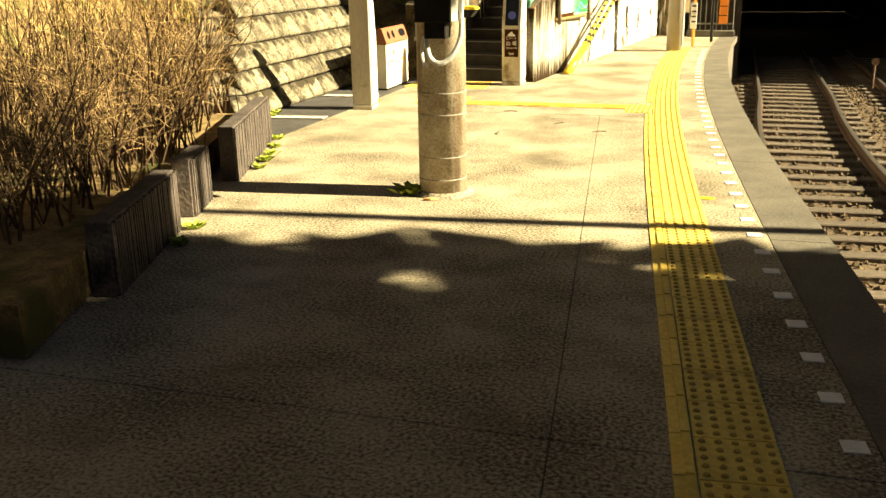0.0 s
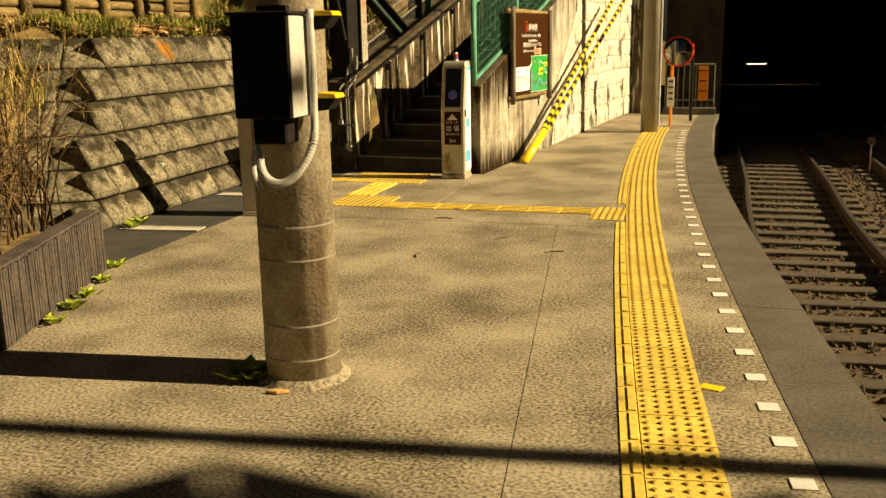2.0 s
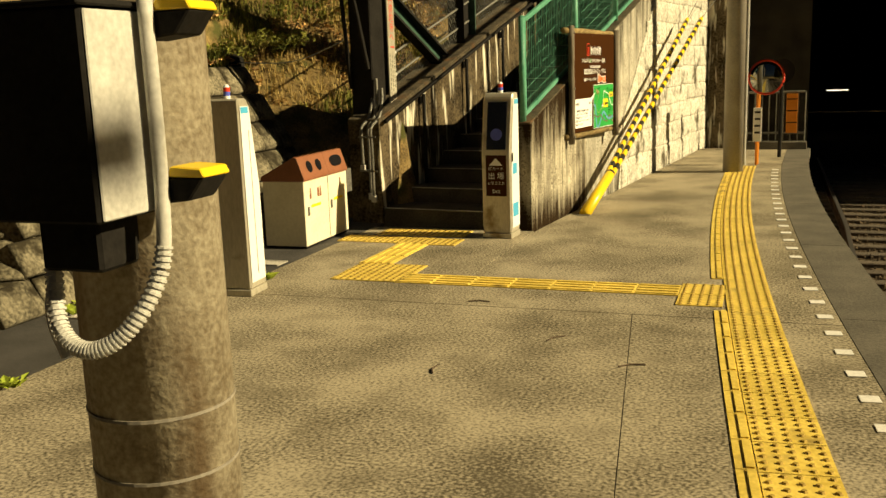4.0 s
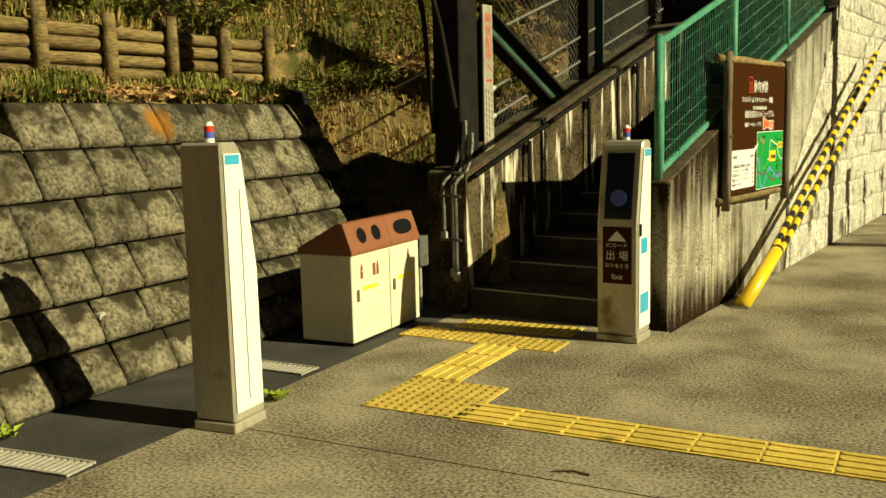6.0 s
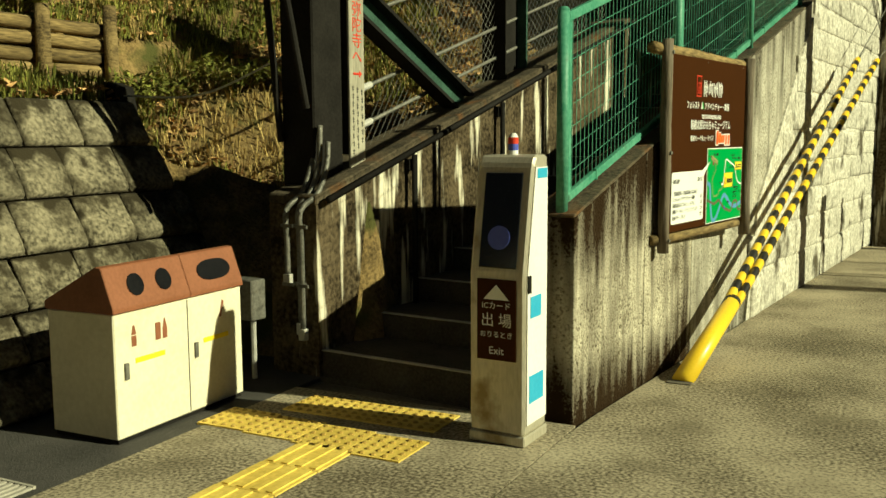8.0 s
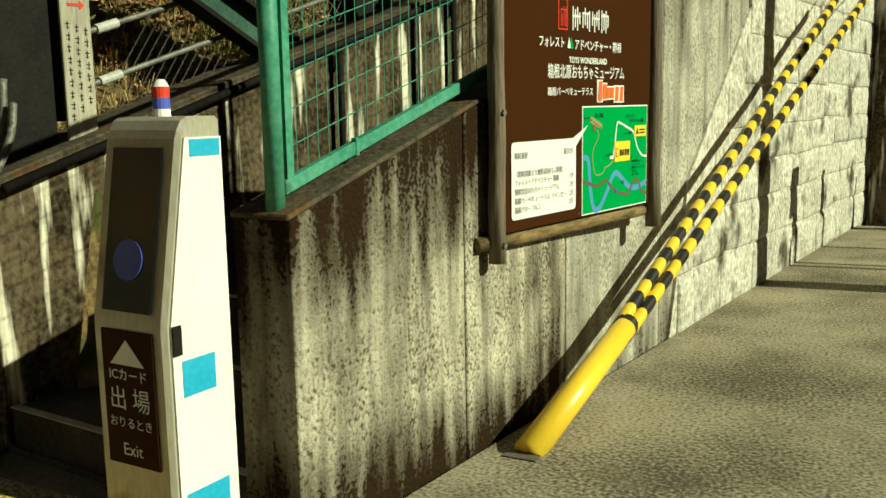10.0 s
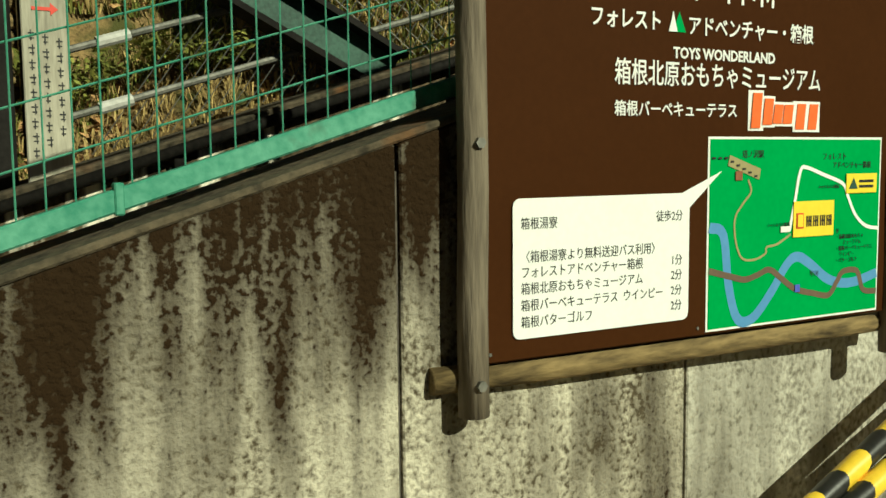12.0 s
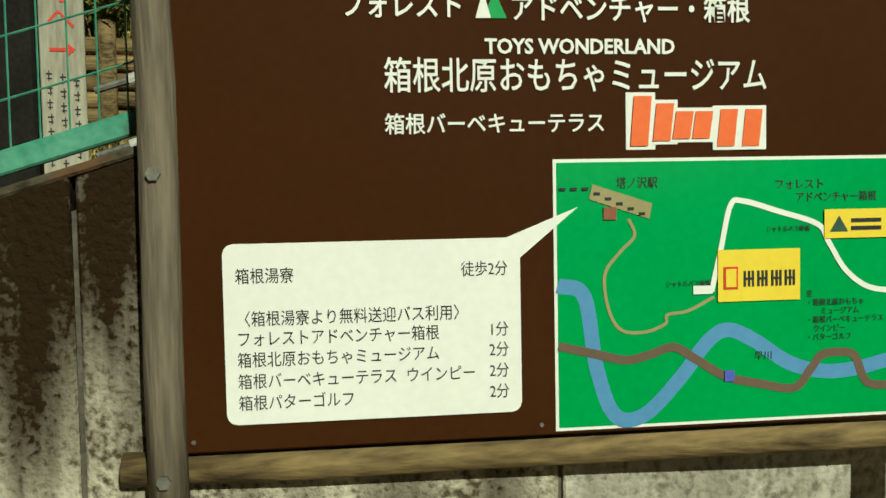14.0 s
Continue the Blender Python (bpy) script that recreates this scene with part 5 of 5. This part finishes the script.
# ---- ground cover ----
def cover(name, n, mm, label, kind_, seed, area):
    q = random.Random(seed)
    V, F = [], []
    while n:
        x, y = q.uniform(area[0], area[1]), q.uniform(area[2], area[3])
        if (x > -4.75 and y < 12.3) or (x > -3.55 - 0 and y < 30):
            continue
        dens = noise.noise(Vector((x, y, seed)) * 0.9)
        if kind_ != "leaf" and dens < -0.05 or kind_ == "leaf" and dens > 0.25:
            continue
        n -= 1
        z = hill(x, y) + 0.10 * noise.noise(Vector((x, y, 0)) * 2.3)
        k0 = len(V)
        if kind_ == "leaf":
            a, r = q.random() * 6.28, q.uniform(.025, .06)
            for j, (f, w) in enumerate(((1, 0), (0, .5), (-1, 0), (0, -.5))):
                V.append((x + r * (f * math.cos(a) - w * math.sin(a)), y + r * (f * math.sin(a) + w * math.cos(a)), z + .02 + q.uniform(0, .05)))
            F += [(k0, k0 + 1, k0 + 2), (k0, k0 + 2, k0 + 3)]
        else:
            h = q.uniform(.06, .24) if kind_ == "grass" else q.uniform(.2, .6)
            for j in range(3):
                k0 = len(V)
                a = q.random() * 6.28
                dx, dy = math.cos(a) * h * q.uniform(.2, .9), math.sin(a) * h * q.uniform(.2, .9)
                w = .0042
                V.extend([(x - w * math.sin(a), y + w * math.cos(a), z - .02), (x + w * math.sin(a), y - w * math.cos(a), z - .02),
                          (x + dx * .5 + w * math.sin(a), y + dy * .5 - w * math.cos(a), z + h * .7), (x + dx * .5 - w * math.sin(a), y + dy * .5 + w * math.cos(a), z + h * .7), (x + dx, y + dy, z + h * .75)])
                F += [(k0, k0 + 1, k0 + 2, k0 + 3), (k0 + 3, k0 + 2, k0 + 4)]
    tagged(raw(name, V, F, mm), label, "ground cover", kind="stuff")
cover("fallen_leaves", 42000, M_LEAFB, "brown fallen leaves over the hillside", "leaf", 1, (-12, -3.4, 8, 22))
cover("green_weeds", 26000, M_LEAFG, "low green weeds on the hillside", "grass", 2, (-12, -3.4, 8, 20))
cover("dry_grass", 14000, M_DRY, "dry straw grass on the hillside", "grass", 5, (-12, -3.4, 7, 20))
cover("dry_grass", 500, M_DRY, "tall dry grass on the bank", "tall", 7, (-9, -4.2, 2, 9))

def bush(x, y, z, r, h, n, seed):
    """A low spreading bush: thin stems that arch outwards, with small pointed leaves along them."""
    q = random.Random(seed)
    t = thing("leafy_bush", pose(x, y, z), "low yellow-green leafy bush on the hillside", "bush", "bushes on the hillside")
    bm = bmesh.new()
    V, F = [], []
    for i in range(n):
        a = q.random() * math.tau
        l = q.uniform(.4, 1.0)
        pts = [Vector((math.cos(a) * r * l * f, math.sin(a) * r * l * f, h * q.uniform(.7, 1) * (1.5 * f - 0.8 * l * f * f) - 0.03)) for f in (0, .35, .7, 1)]
        tube(pts, .005, 3, bm, .002, caps=False)
        for j in range(26):
            k = q.randint(0, 2)
            c = pts[k] + (pts[k + 1] - pts[k]) * q.random() + Vector((q.uniform(-.06, .06), q.uniform(-.06, .06), q.uniform(-.03, .06)))
            u_ = Vector((q.uniform(-1, 1), q.uniform(-1, 1), q.uniform(-.8, .3))).normalized() * q.uniform(.03, .065)
            w_ = u_.cross(Vector((q.uniform(-1, 1), q.uniform(-1, 1), 1))).normalized() * .013
            k0 = len(V)
            V.extend([tuple(c - u_), tuple(c + w_), tuple(c + u_), tuple(c - w_)])
            F.append((k0, k0 + 1, k0 + 2, k0 + 3))
    link("stem", bm, M_STEM, t)
    raw("leaves", V, F, M_LEAFG, t)
for k, (x, y, r, h, n) in enumerate(((-6.35, 9.75, .5, .5, 34), (-6.3, 10.75, .55, .45, 40), (-6.3, 11.5, .45, .4, 30), (-6.2, 12.3, .6, .5, 44), (-5.9, 13.2, .6, .4, 40), (-6.7, 13.6, .7, .5, 44), (-5.4, 13.9, .5, .35, 34), (-7.2, 14.6, .8, .6, 50), (-6.5, 8.9, .5, .45, 30))):
    bush(x, y, hill(x, y), r, h, n, 300 + k)
cw = thing("slack_wire", Matrix.Identity(4), "thin slack wire strung from a post to a wall top", "wire")
a_, b_ = sp(-2.10, 0.32, 1.95), Vector((-4.88, 12.05, 1.72))
link("strand", tube(arc_bend([a_, (a_ + b_) / 2 - Vector((0, 0, .12)), b_], 10), 0.007, 6), M_CONDUIT, cw)
# dark block standing in for a bracket's shadow on the wall end
link("shadow_block", prism([(-5.0, 1.55), (-4.82, 1.55), (-4.86, 1.78), (-4.98, 1.82)], 11.98, 12.16, "y", .01), M_DARK, cw)

def weed(x, y, r, n, seed):
    q = random.Random(seed)
    V, F = [], []
    for i in range(n):
        a, l = q.random() * 6.28, q.uniform(.3, 1) * r
        px, py = x + q.uniform(-.4, .4) * r, y + q.uniform(-.4, .4) * r
        w, k0 = .25 * l, len(V)
        cx, cy = math.cos(a), math.sin(a)
        V.extend([(px, py, 0), (px + cx * l * .5 - cy * w, py + cy * l * .5 + cx * w, l * .5), (px + cx * l, py + cy * l, l * .6), (px + cx * l * .5 + cy * w, py + cy * l * .5 - cx * w, l * .5)])
        F.append((k0, k0 + 1, k0 + 2, k0 + 3))
    tagged(raw("weed", V, F, M_MOSS), "small bright green weed in a concrete crack", "weed", "weeds in the cracks", "stuff")
weed(-0.95, 4.62, .13, 60, 1)
for k, (x, y) in enumerate(((-2.58, 5.2), (-2.68, 5.5), (-2.75, 5.75), (-2.88, 6.1), (-2.1, 3.36), (-1.98, 3.0), (-3.85, 8.05), (-3.8, 7.85), (-3.0, 9.1), (-3.05, 6.5))):
    weed(x + .05, y, .09, 30, 10 + k)
lf = tagged(link("dead_leaf", prism([(-.06, 0), (0, -.025), (.06, .0), (0, .025)], 0.002, 0.02, "z", .004), M_LEAFB, m=pose(-0.72, 4.47, 0, 0, 0, 15)), "curled dead leaf at the foot of a pole", "leaf")
for k, (x, y, a) in enumerate(((-1.1, 8.75, 10), (-0.4, 8.0, 60), (-.9, 7.3, 100), (.1, 7.6, 30))):
    tagged(link("twig", tube([(-.07, 0, .006), (0, .015, .008), (.08, -.01, .006)], .005, 5), M_BARK, m=pose(x, y, 0, 0, 0, a)), "small dry twig lying on concrete", "twig", "twigs on the platform")

# ---- trees across the tracks, whose shade falls on the platform ----
def tree(x, y, z, h, crown, n, seed):
    q = random.Random(seed)
    t = thing("evergreen_tree", pose(x, y, z), "tall dark evergreen tree across the tracks", "tree", "trees across the tracks")
    link("trunk", tube([(0, 0, 0), (q.uniform(-.1, .1), 0, h * .5), (0, 0, h * .95)], .2, 10, None, .04), M_BARK, t)
    V, F = [], []
    for i in range(n):
        f = q.random() ** .8
        a = q.random() * 6.28
        rr_ = crown * (1.0 - .75 * f * f) * q.uniform(.05, 1) ** .6
        c = Vector((math.cos(a) * rr_, math.sin(a) * rr_, h * (.12 + .86 * f)))
        s, k0 = q.uniform(.2, .5), len(V)
        u_, v_ = Vector((q.uniform(-1, 1), q.uniform(-1, 1), q.uniform(-.6, .4))).normalized(), Vector((q.uniform(-1, 1), q.uniform(-1, 1), q.uniform(-1, 1))).normalized()
        V.extend([tuple(c - u_ * s), tuple(c + v_ * s * .5), tuple(c + u_ * s), tuple(c - v_ * s * .5)])
        F.append((k0, k0 + 1, k0 + 2, k0 + 3))
    raw("crown", V, F, M_LEAFG, t)
for k, (x, y, h) in enumerate(((11.0, 3.15, 14), (11.6, 1.6, 14), (12.0, 0.2, 14), (11.0, -2.2, 14), (12.5, -4.5, 14), (11.5, -6.8, 14), (13, -9.2, 14))):
    tree(x, y, -1.5, h, 2.0, 2400 if k < 2 else 4000, 60 + k)
up = thing("line_pole", pose(9.5, 5.08, -1.5), "slim dark line pole across the tracks", "pole")
link("shaft", tube([(0, 0, 0), (0, 0, 10)], 0.09, 12, None, .07), M_POLE2, up)
link("crossarm", box(-.05, .05, -.5, .5, 8.6, 8.7), M_DARK, up)
